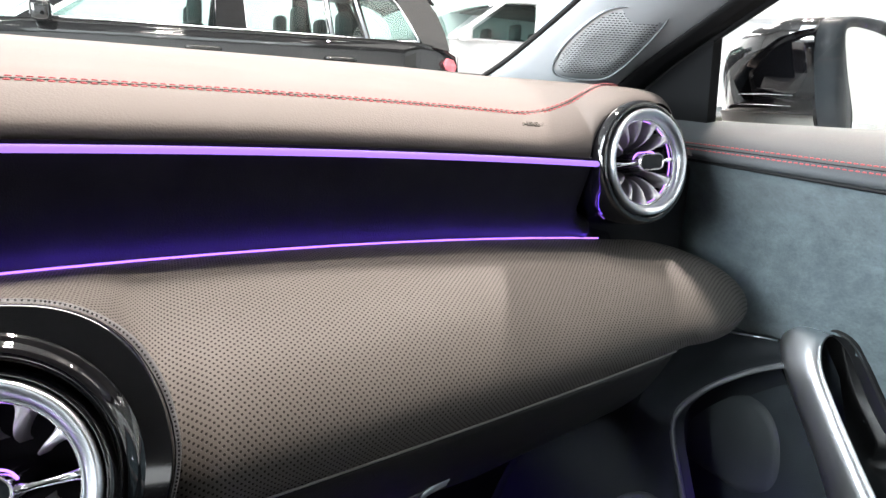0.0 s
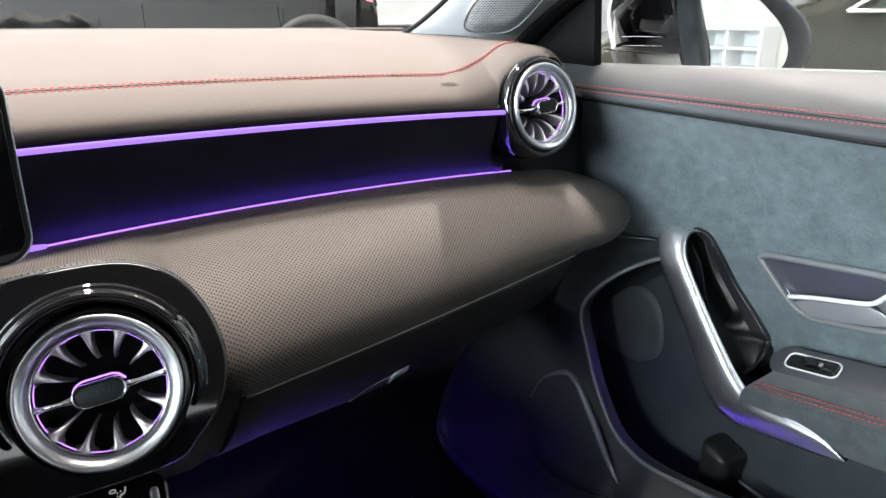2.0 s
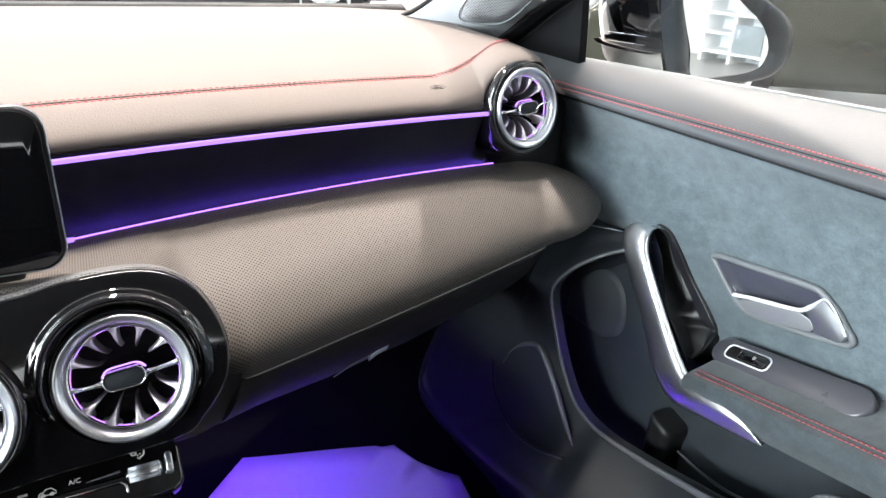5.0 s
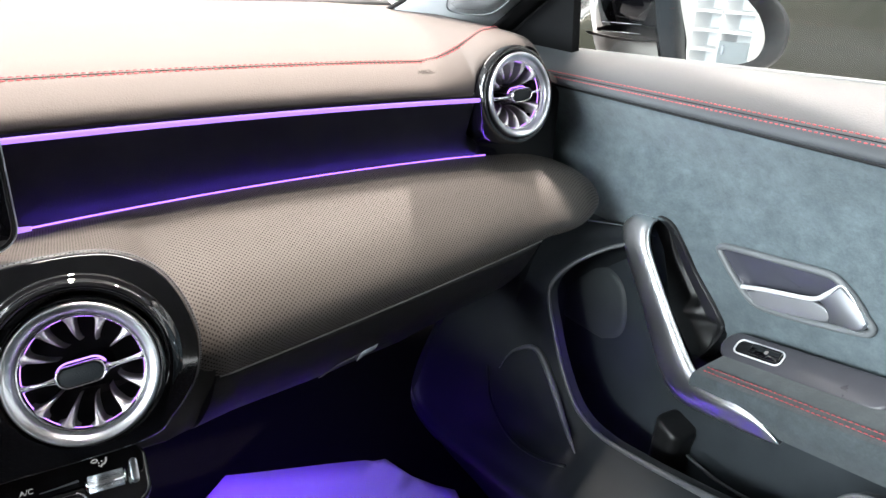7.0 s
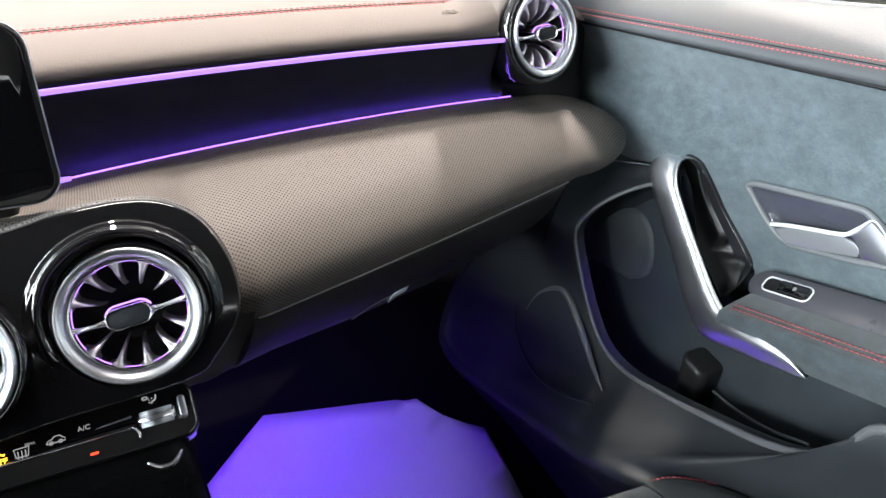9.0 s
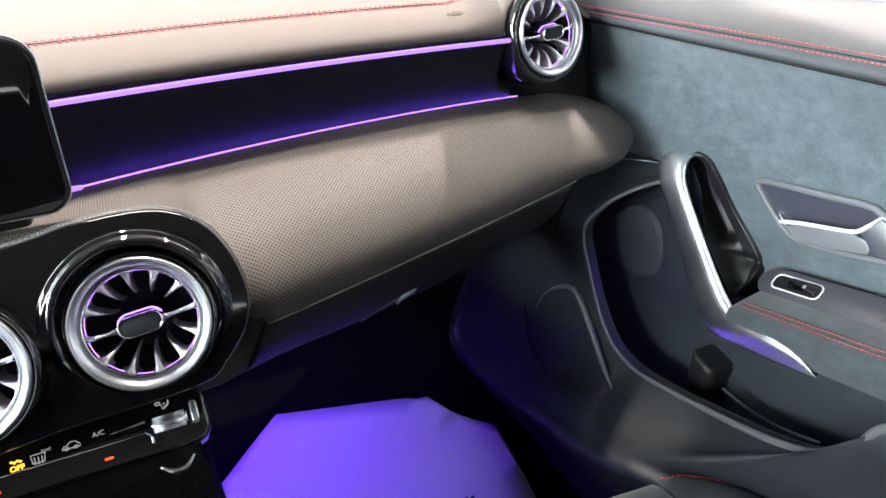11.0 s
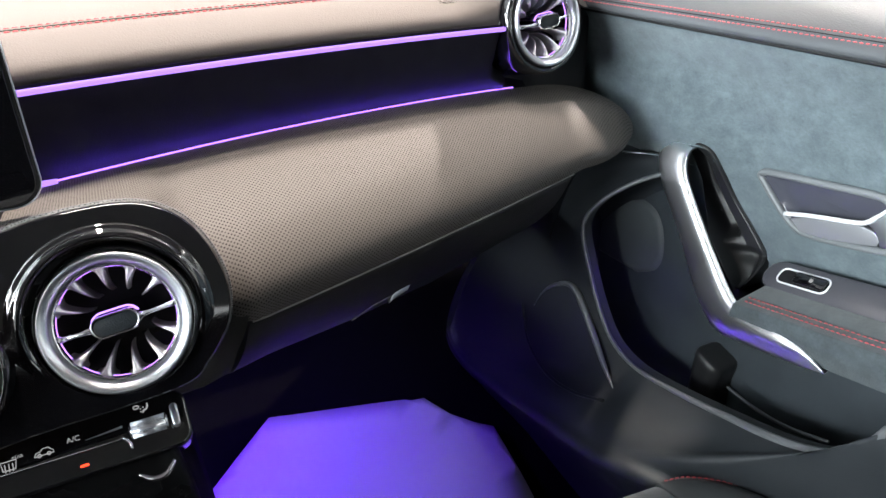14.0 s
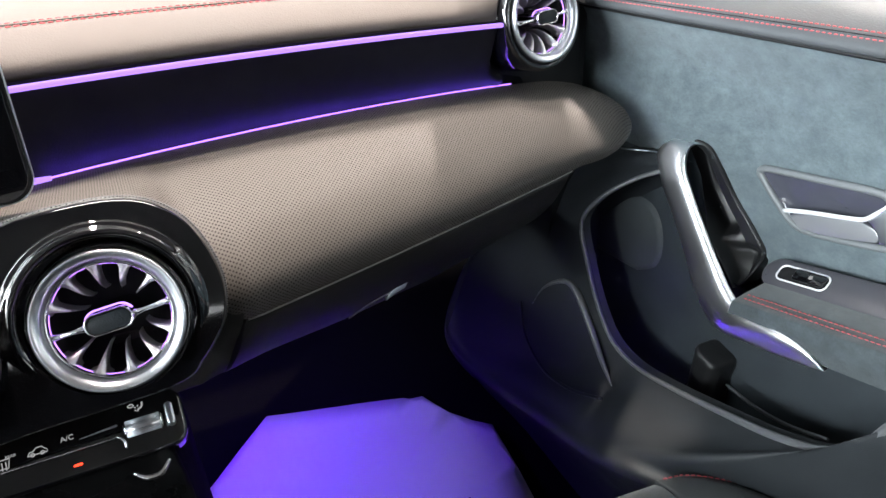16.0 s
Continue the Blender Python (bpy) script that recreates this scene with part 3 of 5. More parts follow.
# ---------- air vents ----------
def build_vent(m, spin, wide=0.061, reach=1.0):
    vent = thing("air_vent", "round turbine air vent with silver ring and violet lit fins", "air vent", "turbine air vents", at=m)
    part("bezel", turned([(wide - 0.005, -0.090), (wide, -0.080), (wide - 0.001, -0.008), (wide - 0.0025, -0.002), (wide - 0.005, 0.001), (0.0515 + 0.15 * (wide - 0.056), -0.001), (0.0505, -0.008), (0.0500, -0.020)], 64), GLOSS, vent, "gloss black bezel")
    part("ring", turned([(0.0500, -0.010), (0.0506, 0.001), (0.0504, 0.0038), (0.0496, 0.0050), (0.0484, 0.0052), (0.0462, 0.0040), (0.0440, 0.0022), (0.0428, 0.0004), (0.0422, -0.003), (0.0416, -0.010)], 72), SILVER, vent, "satin silver ring")
    part("inner_ring", turned([(0.0418, -0.004), (0.0410, -0.0025), (0.0400, -0.004), (0.0396, -0.012)], 64), CHROME, vent, "thin chrome inner ring")
    part("light_ring", turned([(0.0398, -0.0078), (0.0396, -0.0074), (0.0394, -0.0078), (0.0394, -0.0085)], 64), VENT_GLOW, vent, "violet light ring")
    part("cavity", turned([(0.0412, -0.006), (0.0400, -0.045), (0.0200, -0.055), (0.0005, -0.056)], 48), RUBBER, vent, "dark vent throat")
    fin = None
    for k in range(12):
        a = radians(30 * k + spin)
        rot = Matrix.Rotation(a, 4, "Z")
        if k in (0, 6):
            arm = [(0.0405, 0.0, -0.006), (0.032, 0.0, -0.002), (0.024, 0.0, 0.001), (0.0165, 0.0, 0.002)]
            part("arm", tube([rot @ Vector(p) for p in arm], [0.0028, 0.0017, 0.0014, 0.0024], 8), CHROME, vent, "chrome arm")
            continue
        if fin is None:
            rows = []
            for r, w, h in ((0.0405, 0.0092, -0.0050), (0.0397, 0.0060, -0.0052), (0.0386, 0.0038, -0.0055), (0.0366, 0.0026, -0.0061), (0.0340, 0.0020, -0.0070), (0.0310, 0.0016, -0.0085), (0.0285, 0.0012, -0.0106), (0.0258, 0.0009, -0.0140), (0.0230, 0.0006, -0.0195), (0.0205, 0.0004, -0.0280)):
                r, h = 0.0405 - (0.0405 - r) * reach, -0.005 + (h + 0.005) / reach
                rows.append([Vector((r, -w, h - 0.020)), Vector((r, -w, h - 0.003)), Vector((r, -w * 0.6, h - 0.0006)), Vector((r, 0, h)), Vector((r, w * 0.6, h - 0.0006)), Vector((r, w, h - 0.003)), Vector((r, w, h - 0.020))])
            bm = sheet(rows)
            me = bpy.data.meshes.new("fin")
            bm.to_mesh(me)
            bm.free()
            for p in me.polygons:
                p.use_smooth = True
            me.materials.append(FIN)
            fin = me
        ob = new("fin", fin)
        ob.parent = vent
        ob.matrix_basis = rot
    knob_rows = []
    for s, h in ((1.0, -0.010), (1.0, 0.003), (0.965, 0.0058), (0.93, 0.0064), (0.89, 0.0056), (0.88, 0.0046)):
        knob_rows.append([Vector((x, y, h)) for x, y in rounded(0, 0, 0.0335 * s, 0.0158 * s, 0.0078 * s, 8)])
    sp = Matrix.Rotation(radians(spin), 4, "Z")
    knob = part("knob", sheet([[sp @ p for p in r] for r in knob_rows], closed=True), CHROME, vent, "chrome framed oval knob")
    hub = [[sp @ Vector((x, y, h)) for x, y in rounded(0, 0, 0.0280 * k, 0.0170 * k, 0.0082 * k, 8)] for k, h in ((1.15, -0.050), (1.05, -0.030), (1.0, -0.010), (0.96, -0.004))]
    part("hub", sheet(hub, closed=True), HUB, vent, "dark chrome hub behind the knob")
    part("knob_light", tube([sp @ Vector((x, y, -0.0030)) for x, y in rounded(0, 0, 0.0338, 0.0188, 0.0092, 8)[2:16]], 0.0006, 6), VENT_GLOW, knob, "violet light line round the knob")
    part("face", slab([sp @ Vector((x, y, 0.0052)) for x, y in rounded(0, 0, 0.0292, 0.0128, 0.0062, 8)], (0, 0, -0.004), 0.0008), PLASTIC, knob, "dark knob face")
    return vent


build_vent(facing(VENT_C, -8, 22) @ Matrix.Scale(0.935, 4), 9, 0.0568)
build_vent(facing(VENT_M, -8, 22) @ Matrix.Scale(0.935, 4), 9, 0.0568)
build_vent(facing(VENT_R, 9, 10) @ Matrix.Scale(0.965, 4), 4, 0.061, 1.25)


# ---------- centre console ----------
def build_console():
    con = thing("center_console", "piano black centre console with rounded vent surround", "console")
    # surround of the vents: outline in its own plane, right end rounded
    base = facing((0.103, 0.010, 0.602), 0, 22)
    out = [(-0.42, 0.040), (-0.20, 0.052), (-0.07, 0.066), (-0.03, 0.073), (0.010, 0.075), (0.036, 0.070), (0.056, 0.056), (0.069, 0.034), (0.075, 0.009), (0.073, -0.012), (0.066, -0.028), (0.051, -0.045), (0.030, -0.0575), (-0.05, -0.061), (-0.20, -0.062), (-0.42, -0.062)]
    dense = closed_spline([Vector((x, y, 0)) for x, y in out[1:-1]], 90)
    rows = []
    for s, h in ((1.034, -0.030), (1.032, -0.004), (1.018, 0.0008), (1.0, 0.0015)):
        rows.append([base @ Vector((p.x * s - (0.0), p.y * s, h)) for p in dense])
    part("edge_roll", sheet(rows, closed=True), EDGE, con, "grey perforated edge roll")
    pits = bmesh.new()
    for k in range(0, 90):
        for half in (0.0, 0.5):
            p = dense[k].lerp(dense[(k + 1) % 90], half)
            ring = [pits.verts.new(base @ Vector((p.x * 1.016 + 0.0006 * math.cos(a), p.y * 1.016 + 0.0006 * math.sin(a), 0.0013))) for a in (0, 1.26, 2.51, 3.77, 5.03)]
            pits.faces.new(ring)
    tagged(part("perforation", pits, RUBBER, con, "row of tiny holes along the edge", smooth=False), kind="stuff")
    bm = bmesh.new()
    edges = []
    loops = [[Vector((p.x * 0.975, p.y * 0.975, 0.008)) for p in dense]]
    for cx, cy in ((0.0, 0.0), (-0.114, -0.004)):
        loops.append([Vector((cx + 0.0515 * math.cos(2 * math.pi * k / 64), cy + 0.0515 * math.sin(2 * math.pi * k / 64), 0.008)) for k in range(64)])
    for lp in loops:
        vs = [bm.verts.new(base @ p) for p in lp]
        edges += [bm.edges.new((a, b)) for a, b in zip(vs, vs[1:] + vs[:1])]
    bmesh.ops.triangle_fill(bm, use_beauty=True, edges=edges)
    bmesh.ops.recalc_face_normals(bm, faces=bm.faces)
    part("vent_surround", bm, GLOSS, con, "gloss black vent surround", smooth=False)
    rows = []
    for k, h in ((0.998, -0.002), (0.992, 0.004), (0.985, 0.007), (0.975, 0.008)):
        rows.append([base @ Vector((p.x * k, p.y * k, h)) for p in dense])
    part("surround_edge", sheet(rows, closed=True), GLOSS, con, "rounded gloss black edge")
    # raised arch hugging the outer vent
    rows = []
    for r, z in ((0.0630, 0.0078), (0.0622, 0.0092), (0.0600, 0.0100), (0.0588, 0.0106), (0.0578, 0.0122), (0.0562, 0.0136), (0.0544, 0.0138), (0.0530, 0.0126), (0.0522, 0.0100), (0.0518, 0.0020)):
        rows.append([base @ Vector((r * math.cos(radians(a)), r * math.sin(radians(a)), 0.0072 + (z - 0.0072) * blend(-40, 25, a) * blend(220, 155, a))) for a in range(-40, 221, 4)])
    part("collar", sheet(rows), GLOSS, con, "gloss black rounded collar round the vent")
    # lower stack, leaning back towards the footwell
    front = [(0.117, -0.005, 0.505), (0.126, -0.022, 0.46), (0.129, -0.045, 0.38), (0.134, -0.075, 0.30), (0.140, -0.13, 0.21), (0.145, -0.25, 0.17), (0.145, -0.7, 0.17)]
    rows = []
    for x, y, z in spline(front, 24):
        rows.append([Vector(q) for q in ((-0.30, y, z), (x - 0.012, y, z), (x - 0.004, y + 0.002, z - 0.001), (x, y + 0.010, z - 0.005))])
    part("lower_console", sheet(rows), SATIN_BLACK, con, "satin black lower console")
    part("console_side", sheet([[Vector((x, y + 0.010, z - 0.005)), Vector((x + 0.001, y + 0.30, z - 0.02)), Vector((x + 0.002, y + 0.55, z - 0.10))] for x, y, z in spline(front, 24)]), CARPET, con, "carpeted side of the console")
    part("flap_latch", tube(spline([(0.0923, -0.0260, 0.4965), (0.1000, -0.0300, 0.4925), (0.1090, -0.0305, 0.4930), (0.1165, -0.0265, 0.4995)], 16), [0.0012 + 0.0012 * math.sin(math.pi * k / 15) for k in range(16)], 8), CHROME, con, "small curved chrome latch")
    return con


build_console()


def build_climate_panel():
    m = Matrix.Translation((0.0616, 0.001, 0.5142)) @ Matrix.Scale(0.92, 4) @ Matrix(((1, 0, 0, 0), (0, 0.77, -0.64, 0), (0, 0.64, 0.77, 0), (0, 0, 0, 1)))
    cp = thing("climate_panel", "gloss black climate control bar with lit symbols", "control panel", at=m)
    out = rounded(-0.135, 0.0, 0.425, 0.047, 0.013, 8)
    part("body", slab([(x, y, 0.0) for x, y in out], (0, 0, -0.022), 0.003), GLOSS, cp, "gloss black bar")
    part("ridge", tube([(-0.30, -0.0045, 0.0006), (0.024, -0.0045, 0.0008), (0.0275, -0.0042, 0.0012)], [0.0011, 0.0011, 0.0018], 8), HUB, cp, "dark silver ridge line")
    roll = part("roller", tube([(0.0330, -0.001, 0.001), (0.0345, -0.001, 0.001), (0.0600, -0.001, 0.001), (0.0615, -0.001, 0.001)], [0.0048, 0.0062, 0.0062, 0.0048], 24), CHROME, cp, "knurled chrome roller")
    for k in range(40):
        a = 2 * math.pi * k / 40
        part("knurl", tube([(0.0350, -0.001 + 0.0062 * math.sin(a), 0.001 + 0.0062 * math.cos(a)), (0.0595, -0.001 + 0.0062 * math.sin(a), 0.001 + 0.0062 * math.cos(a))], 0.00025, 4), SILVER, roll)
    part("end_cap", slab([(x, y, 0.009) for x, y in rounded(0.0672, 0.0005, 0.0060, 0.0180, 0.0029, 6)], (0, 0, -0.009), 0.0014, 3), SILVER, cp, "satin silver end cap")
    part("slit_line", tube([(0.003, 0.0028, 0.0006), (0.014, 0.0034, 0.0010), (0.029, 0.0044, 0.0014)], [0.0002, 0.0005, 0.0009], 6), LEVER, cp, "thin tapering trim line")
    part("bracket", tube(spline([(0.0275, -0.004, 0.0015), (0.0305, -0.0065, 0.002), (0.0325, -0.0105, 0.0018), (0.0325, -0.0145, 0.001)], 10), 0.0011, 8), CHROME, cp, "chrome bracket")
    lettering("lettering", "A/C", SYMBOL, cp, pose(-0.005, 0.0062, 0.0004), 0.0055, 0.0002, "white lettering")
    # car outline symbol
    car = [(-0.025 + 0.72 * (x + 0.025), 0.0015 + 0.72 * y) for x, y in ((-0.034, 0.000), (-0.032, 0.0035), (-0.0285, 0.0038), (-0.026, 0.0066), (-0.0205, 0.0066), (-0.018, 0.0036), (-0.0165, 0.003), (-0.016, 0.0))]
    part("symbol", tube([(x, y, 0.0005) for x, y in car + car[:1]], 0.0004, 5), SYMBOL, cp, "white car symbol")
    for cx in (-0.0282, -0.0218):
        part("symbol", tube([(cx + 0.0012 * math.cos(radians(a)), 0.0016 + 0.0012 * math.sin(radians(a)), 0.0006) for a in range(0, 361, 40)], 0.0004, 5), SYMBOL, cp)
    part("symbol", tube([(x, y, 0.0005) for x, y in ((-0.052, -0.002), (-0.053, 0.0045), (-0.043, 0.0045), (-0.044, -0.002), (-0.052, -0.002))], 0.0005, 5), SYMBOL, cp, "white window heating symbol")
    for k in range(3):
        part("symbol", tube([(-0.0505 + 0.0025 * k, -0.004 + 0.0003 * q, 0.0005) for q in (0, 12, 22)], 0.0004, 5), SYMBOL, cp)
    lettering("warning_symbol", "OFF", AMBER, cp, pose(-0.0625, -0.0016, 0.0005), 0.0056, 0.0002, "amber lit symbol", 0.02)
    for k in (0, 1):
        part("symbol", tube([(-0.0665 + 0.004 * k + 0.0009 * q, 0.0034 + 0.0008 * math.sin(1.6 * q), 0.0006) for q in range(5)], 0.0007, 5), AMBER, cp, "amber lit symbol")
    # airflow symbol: a seated outline, a small oval and three dots
    part("symbol", tube([(x, y, 0.0005) for x, y in ((0.0495, 0.0170), (0.0492, 0.0145), (0.0482, 0.0128), (0.0462, 0.0122), (0.0452, 0.0105))], 0.0007, 5), SYMBOL, cp, "white airflow symbol")
    part("symbol", tube([(0.0412 + 0.0021 * math.cos(radians(a)), 0.0160 + 0.0012 * math.sin(radians(a)), 0.0005) for a in range(0, 361, 40)], 0.0005, 5), SYMBOL, cp)
    for x, y in ((0.0440, 0.0140), (0.0440, 0.0118), (0.0462, 0.0148)):
        part("symbol", slab([(x + q, y + w, 0.0006) for q, w in rounded(0, 0, 0.0011, 0.0011, 0.0004, 2)], (0, 0, -0.0004)), SYMBOL, cp, smooth=False)
    lettering("lettering", "REAR", SYMBOL, cp, pose(-0.0420, 0.0058, 0.0004), 0.0030, 0.0001, "tiny white lettering")
    for x0 in (-0.105, -0.075, -0.045, -0.018, 0.014):
        part("button_gap", block((x0 - 0.0003, -0.0215, -0.0002), (x0 + 0.0002, -0.007, 0.0002)), GLOSS, cp, smooth=False)
    for x0 in (-0.078, -0.001):
        part("indicator", block((x0 - 0.0030, -0.0162, 0.0000), (x0 + 0.0030, -0.0145, 0.0006), 0.0006, 2), RED_LED, cp, "glowing red indicator", smooth=False)
    return cp


build_climate_panel()


def build_screen():
    sc = thing("touch_screen", "black glass touch screen with a slim rounded frame", "screen", at=pose(-0.121, 0.060, 0.731, 86, 0, 0))
    part("housing", slab([(x, y, 0) for x, y in rounded(0, 0, 0.402, 0.118, 0.018, 8)], (0, 0, -0.014), 0.002), RUBBER, sc, "black housing")
    part("glass", slab([(x, y, 0.0012) for x, y in rounded(0, 0, 0.397, 0.113, 0.016, 8)], (0, 0, -0.001), 0.0004), GLOSS, sc, "black switched off glass")
    part("frame", loop_tube([(x, y, -0.002) for x, y in rounded(0, 0, 0.4025, 0.1185, 0.018, 8)], 0.0007, 6), SILVER, sc, "thin metal edge")
    part("display_line", block((0.1462, -0.040, 0.0013), (0.1476, -0.006, 0.0017)), SCREEN_LINE, sc, "thin pale blue line on the display", smooth=False)
    part("display_field", block((0.10, -0.045, 0.0012), (0.150, 0.030, 0.00145)), SCREEN_BLUE, sc, "dim dark blue field on the display", smooth=False)
    part("foot", block((-0.19, -0.075, -0.05), (0.17, -0.05, -0.016), 0.006), RUBBER, sc, "black mount")
    return sc


build_screen()


# ---------- passenger door ----------
def arm_z(x, y):
    return 0.452 + 0.15 * (x - 0.70) - 0.2 * (y + 0.02)


def lean(y):
    """How far the door's upper edge swings inwards towards the dashboard."""
    return 0.0075 - 0.096 * y - 0.02 * y * y


def suede_x(z, y):
    x = 0.775 - 0.16 * (z - 0.55) if z < 0.62 else float(np.interp(z, [0.62, 0.66, 0.70, 0.714], [0.7638, 0.747, 0.722, 0.711]))
    return x - 0.034 * blend(0.05, 0.17, y) * (1 - blend(0.585, 0.69, z)) * blend(0.50, 0.570, z) + lean(y) * blend(0.58, 0.714, z)


GRIP_LEFT = [(0.1375, 0.566), (0.1345, 0.545), (0.123, 0.515), (0.1005, 0.486), (0.070, 0.452), (0.037, 0.4205)]
GRIP_RIGHT = [(0.752, 0.1365, 0.5715), (0.7487, 0.1296, 0.5774), (0.7487, 0.1181, 0.5804), (0.7551, 0.1056, 0.5737), (0.765, 0.0942, 0.552), (0.7783, 0.0785, 0.5182), (0.7835, 0.0527, 0.4904), (0.7871, 0.0337, 0.4684), (0.7886, 0.0303, 0.4585), (0.7740, 0.0255, 0.4510), (0.757, 0.0327, 0.4221)]
GRIP_EDGE = GRIP_LEFT + [(y, z) for x, y, z in GRIP_RIGHT[::-1]]
OPENER_EDGE = [(0.0450, 0.5630), (0.0400, 0.5680), (0.0260, 0.5710), (-0.0330, 0.5790), (-0.0860, 0.5860), (-0.1010, 0.5830), (-0.1180, 0.5720), (-0.1320, 0.5570), (-0.1400, 0.5490), (-0.1380, 0.5420), (-0.1290, 0.5380), (-0.0920, 0.5280), (-0.0510, 0.5190), (-0.0170, 0.5140), (0.0020, 0.5200), (0.0200, 0.5350), (0.0390, 0.5550)]


def within(p, edge, inset):
    """True where p lies inside an outline in the door's plane, at least inset from its edge."""
    hit, near = False, 1.0
    for a, b in zip(edge, edge[1:] + edge[:1]):
        if (a.z > p.z) != (b.z > p.z) and p.y < (b.y - a.y) * (p.z - a.z) / (b.z - a.z) + a.y:
            hit = not hit
        near = min(near, math.hypot(a.y - p.y, a.z - p.z))
    return hit and near > inset


def build_door():
    door = thing("door_panel", "car door panel in grey suede with leatherette top and red stitching", "door")
    ys = [*steps(0.42, 0.16, 14), *steps(0.155, -0.155, 63), *steps(-0.165, -0.75, 30)]
    top = [(0.800, 0.752), (0.785, 0.757), (0.760, 0.756), (0.735, 0.750), (0.715, 0.741), (0.704, 0.732), (0.699, 0.724), (0.701, 0.7185), (0.708, 0.716)]
    part("top_pad", sheet([spline([(x + lean(y), y, z + 0.019 * y + 0.05 * (0.25 - y) * max(0.0, (x - 0.715) / 0.085)) for x, z in top], 30) for y in ys]), DOOR_LEATHER, door, "grey black leatherette top")
    bm = sheet([[Vector((suede_x(z, y), y, z + 0.019 * y * blend(0.58, 0.714, z))) for z in steps(0.717, 0.43, 58)] for y in ys])
    holes = [closed_spline([Vector((0, y, z)) for y, z in edge], 60) for edge in (GRIP_EDGE, OPENER_EDGE)]
    bmesh.ops.delete(bm, geom=[f for f in bm.faces if any(within(f.calc_center_median(), hole, inset) for hole, inset in zip(holes, (0.004, 0.001)))], context="FACES")
    part("suede_panel", bm, SUEDE, door, "mottled grey suede panel")
    # black rod stands in for the shade in the crease under the top pad
    part("shadow_groove", tube([(0.7075 + lean(y), y, 0.7155 + 0.019 * y) for y in ys], 0.0022, 6), RUBBER, door, "black rod for the shade in the groove under the top")
    def on_top(x, z, y):
        rise = 0.012 * min(0.55, 0.25 - y)
        return (x + rise + lean(y), y, z + rise + 0.019 * y)
    up, lo = [on_top(0.7038, 0.7326, y) for y in steps(0.31, -0.75, 80)], [on_top(0.6997, 0.7269, y) for y in steps(0.31, -0.75, 80)]
    part("stitching", seam([up, lo], (-0.75, 0, 0.65), 0.0040, 0.0015, 0.0006), RED_THREAD, door, "red double stitching")
    part("joint", tube([on_top(0.7017, 0.7297, y) for y in steps(0.31, -0.75, 40)], 0.0006, 5), RUBBER, door)
    part("window_seal", tube([(0.800 + lean(y), y, 0.7535 + 0.019 * y + 0.05 * (0.25 - y)) for y in steps(0.36, -0.75, 20)], 0.0028, 8), FRAME_GREY, door, "grey window seal")

    # armrest
    rows = []
    for y in steps(-0.012, -0.75, 40):
        x0 = 0.690
        sec = [(x0 + 0.006, arm_z(x0, y) - 0.040), (x0 - 0.002, arm_z(x0, y) - 0.018), (x0 + 0.000, arm_z(x0, y) - 0.004), (x0 + 0.006, arm_z(x0, y)), (0.73, arm_z(0.73, y)), (0.765, arm_z(0.765, y)), (0.780, arm_z(0.78, y) + 0.001), (0.795, arm_z(0.795, y) + 0.002)]
        rows.append(spline([(x, y, z) for x, z in sec], 26))
    part("armrest", sheet(rows), SUEDE_ARM, door, "grey suede armrest")
    a = [(0.7065, y, arm_z(0.7065, y) + 0.0006) for y in steps(-0.018, -0.75, 60)]
    b = [(0.6985, y, arm_z(0.6985, y) + 0.0004) for y in steps(-0.020, -0.75, 60)]
    part("stitching", seam([a, b], (-0.1, 0.15, 1), 0.0040, 0.0015, 0.0007), RED_THREAD, door, "red double stitching")

    # window switch on its plate
    slope = Matrix(((0, 0.80, -0.60, 0), (-0.98, 0.12, 0.15, 0), (0.196, 0.588, 0.785, 0), (0, 0, 0, 1)))
    base = Matrix.Translation((0.752, 0.004, arm_z(0.752, 0.004) + 0.004)) @ slope
    plate = part("switch_plate", slab([base @ Vector((x, y, 0.004)) for x, y in rounded(0.0990, 0.004, 0.194, 0.038, 0.0188, 12)], base.to_3x3() @ Vector((0, 0, -0.02)), 0.003), PLATE_GREY, door, "satin grey switch plate")
    part("switch_bezel", loop_tube([base @ Vector((x, y, 0.0052)) for x, y in rounded(0.051, 0.004, 0.058, 0.0190, 0.007, 6)], 0.0011, 8), BRIGHT, plate, "chrome switch bezel")
    part("switch_well", slab([base @ Vector((x, y, 0.0048)) for x, y in rounded(0.052, 0.004, 0.058, 0.016, 0.005, 5)], base.to_3x3() @ Vector((0, 0, -0.002))), RUBBER, plate)
    part("switch", slab([base @ Vector((x, y, 0.0095)) for x, y in rounded(0.060, 0.004, 0.036, 0.014, 0.003, 4)], base.to_3x3() @ Vector((0, 0, -0.005)), 0.001), GLOSS, plate, "gloss black window switch")
    part("switch_symbol", slab([base @ Vector((x, y, 0.0099)) for x, y in rounded(0.062, 0.004, 0.004, 0.0045, 0.001, 2)], base.to_3x3() @ Vector((0, 0, -0.0003))), SYMBOL, plate, "pale window symbol")

    # pull handle: satin silver band sweeping from the top down into the armrest
    outer = [(0.742, 0.130, 0.5770), (0.734, 0.150, 0.5755), (0.724, 0.158, 0.5640), (0.717, 0.149, 0.5480), (0.714, 0.1325, 0.5250), (0.711, 0.1105, 0.5005), (0.707, 0.0840, 0.4705), (0.702, 0.060, 0.4410), (0.697, 0.0375, 0.4200), (0.692, 0.0045, 0.4030), (0.690, -0.040, 0.4098), (0.690, -0.1005, 0.4218), (0.690, -0.1266, 0.4303)]
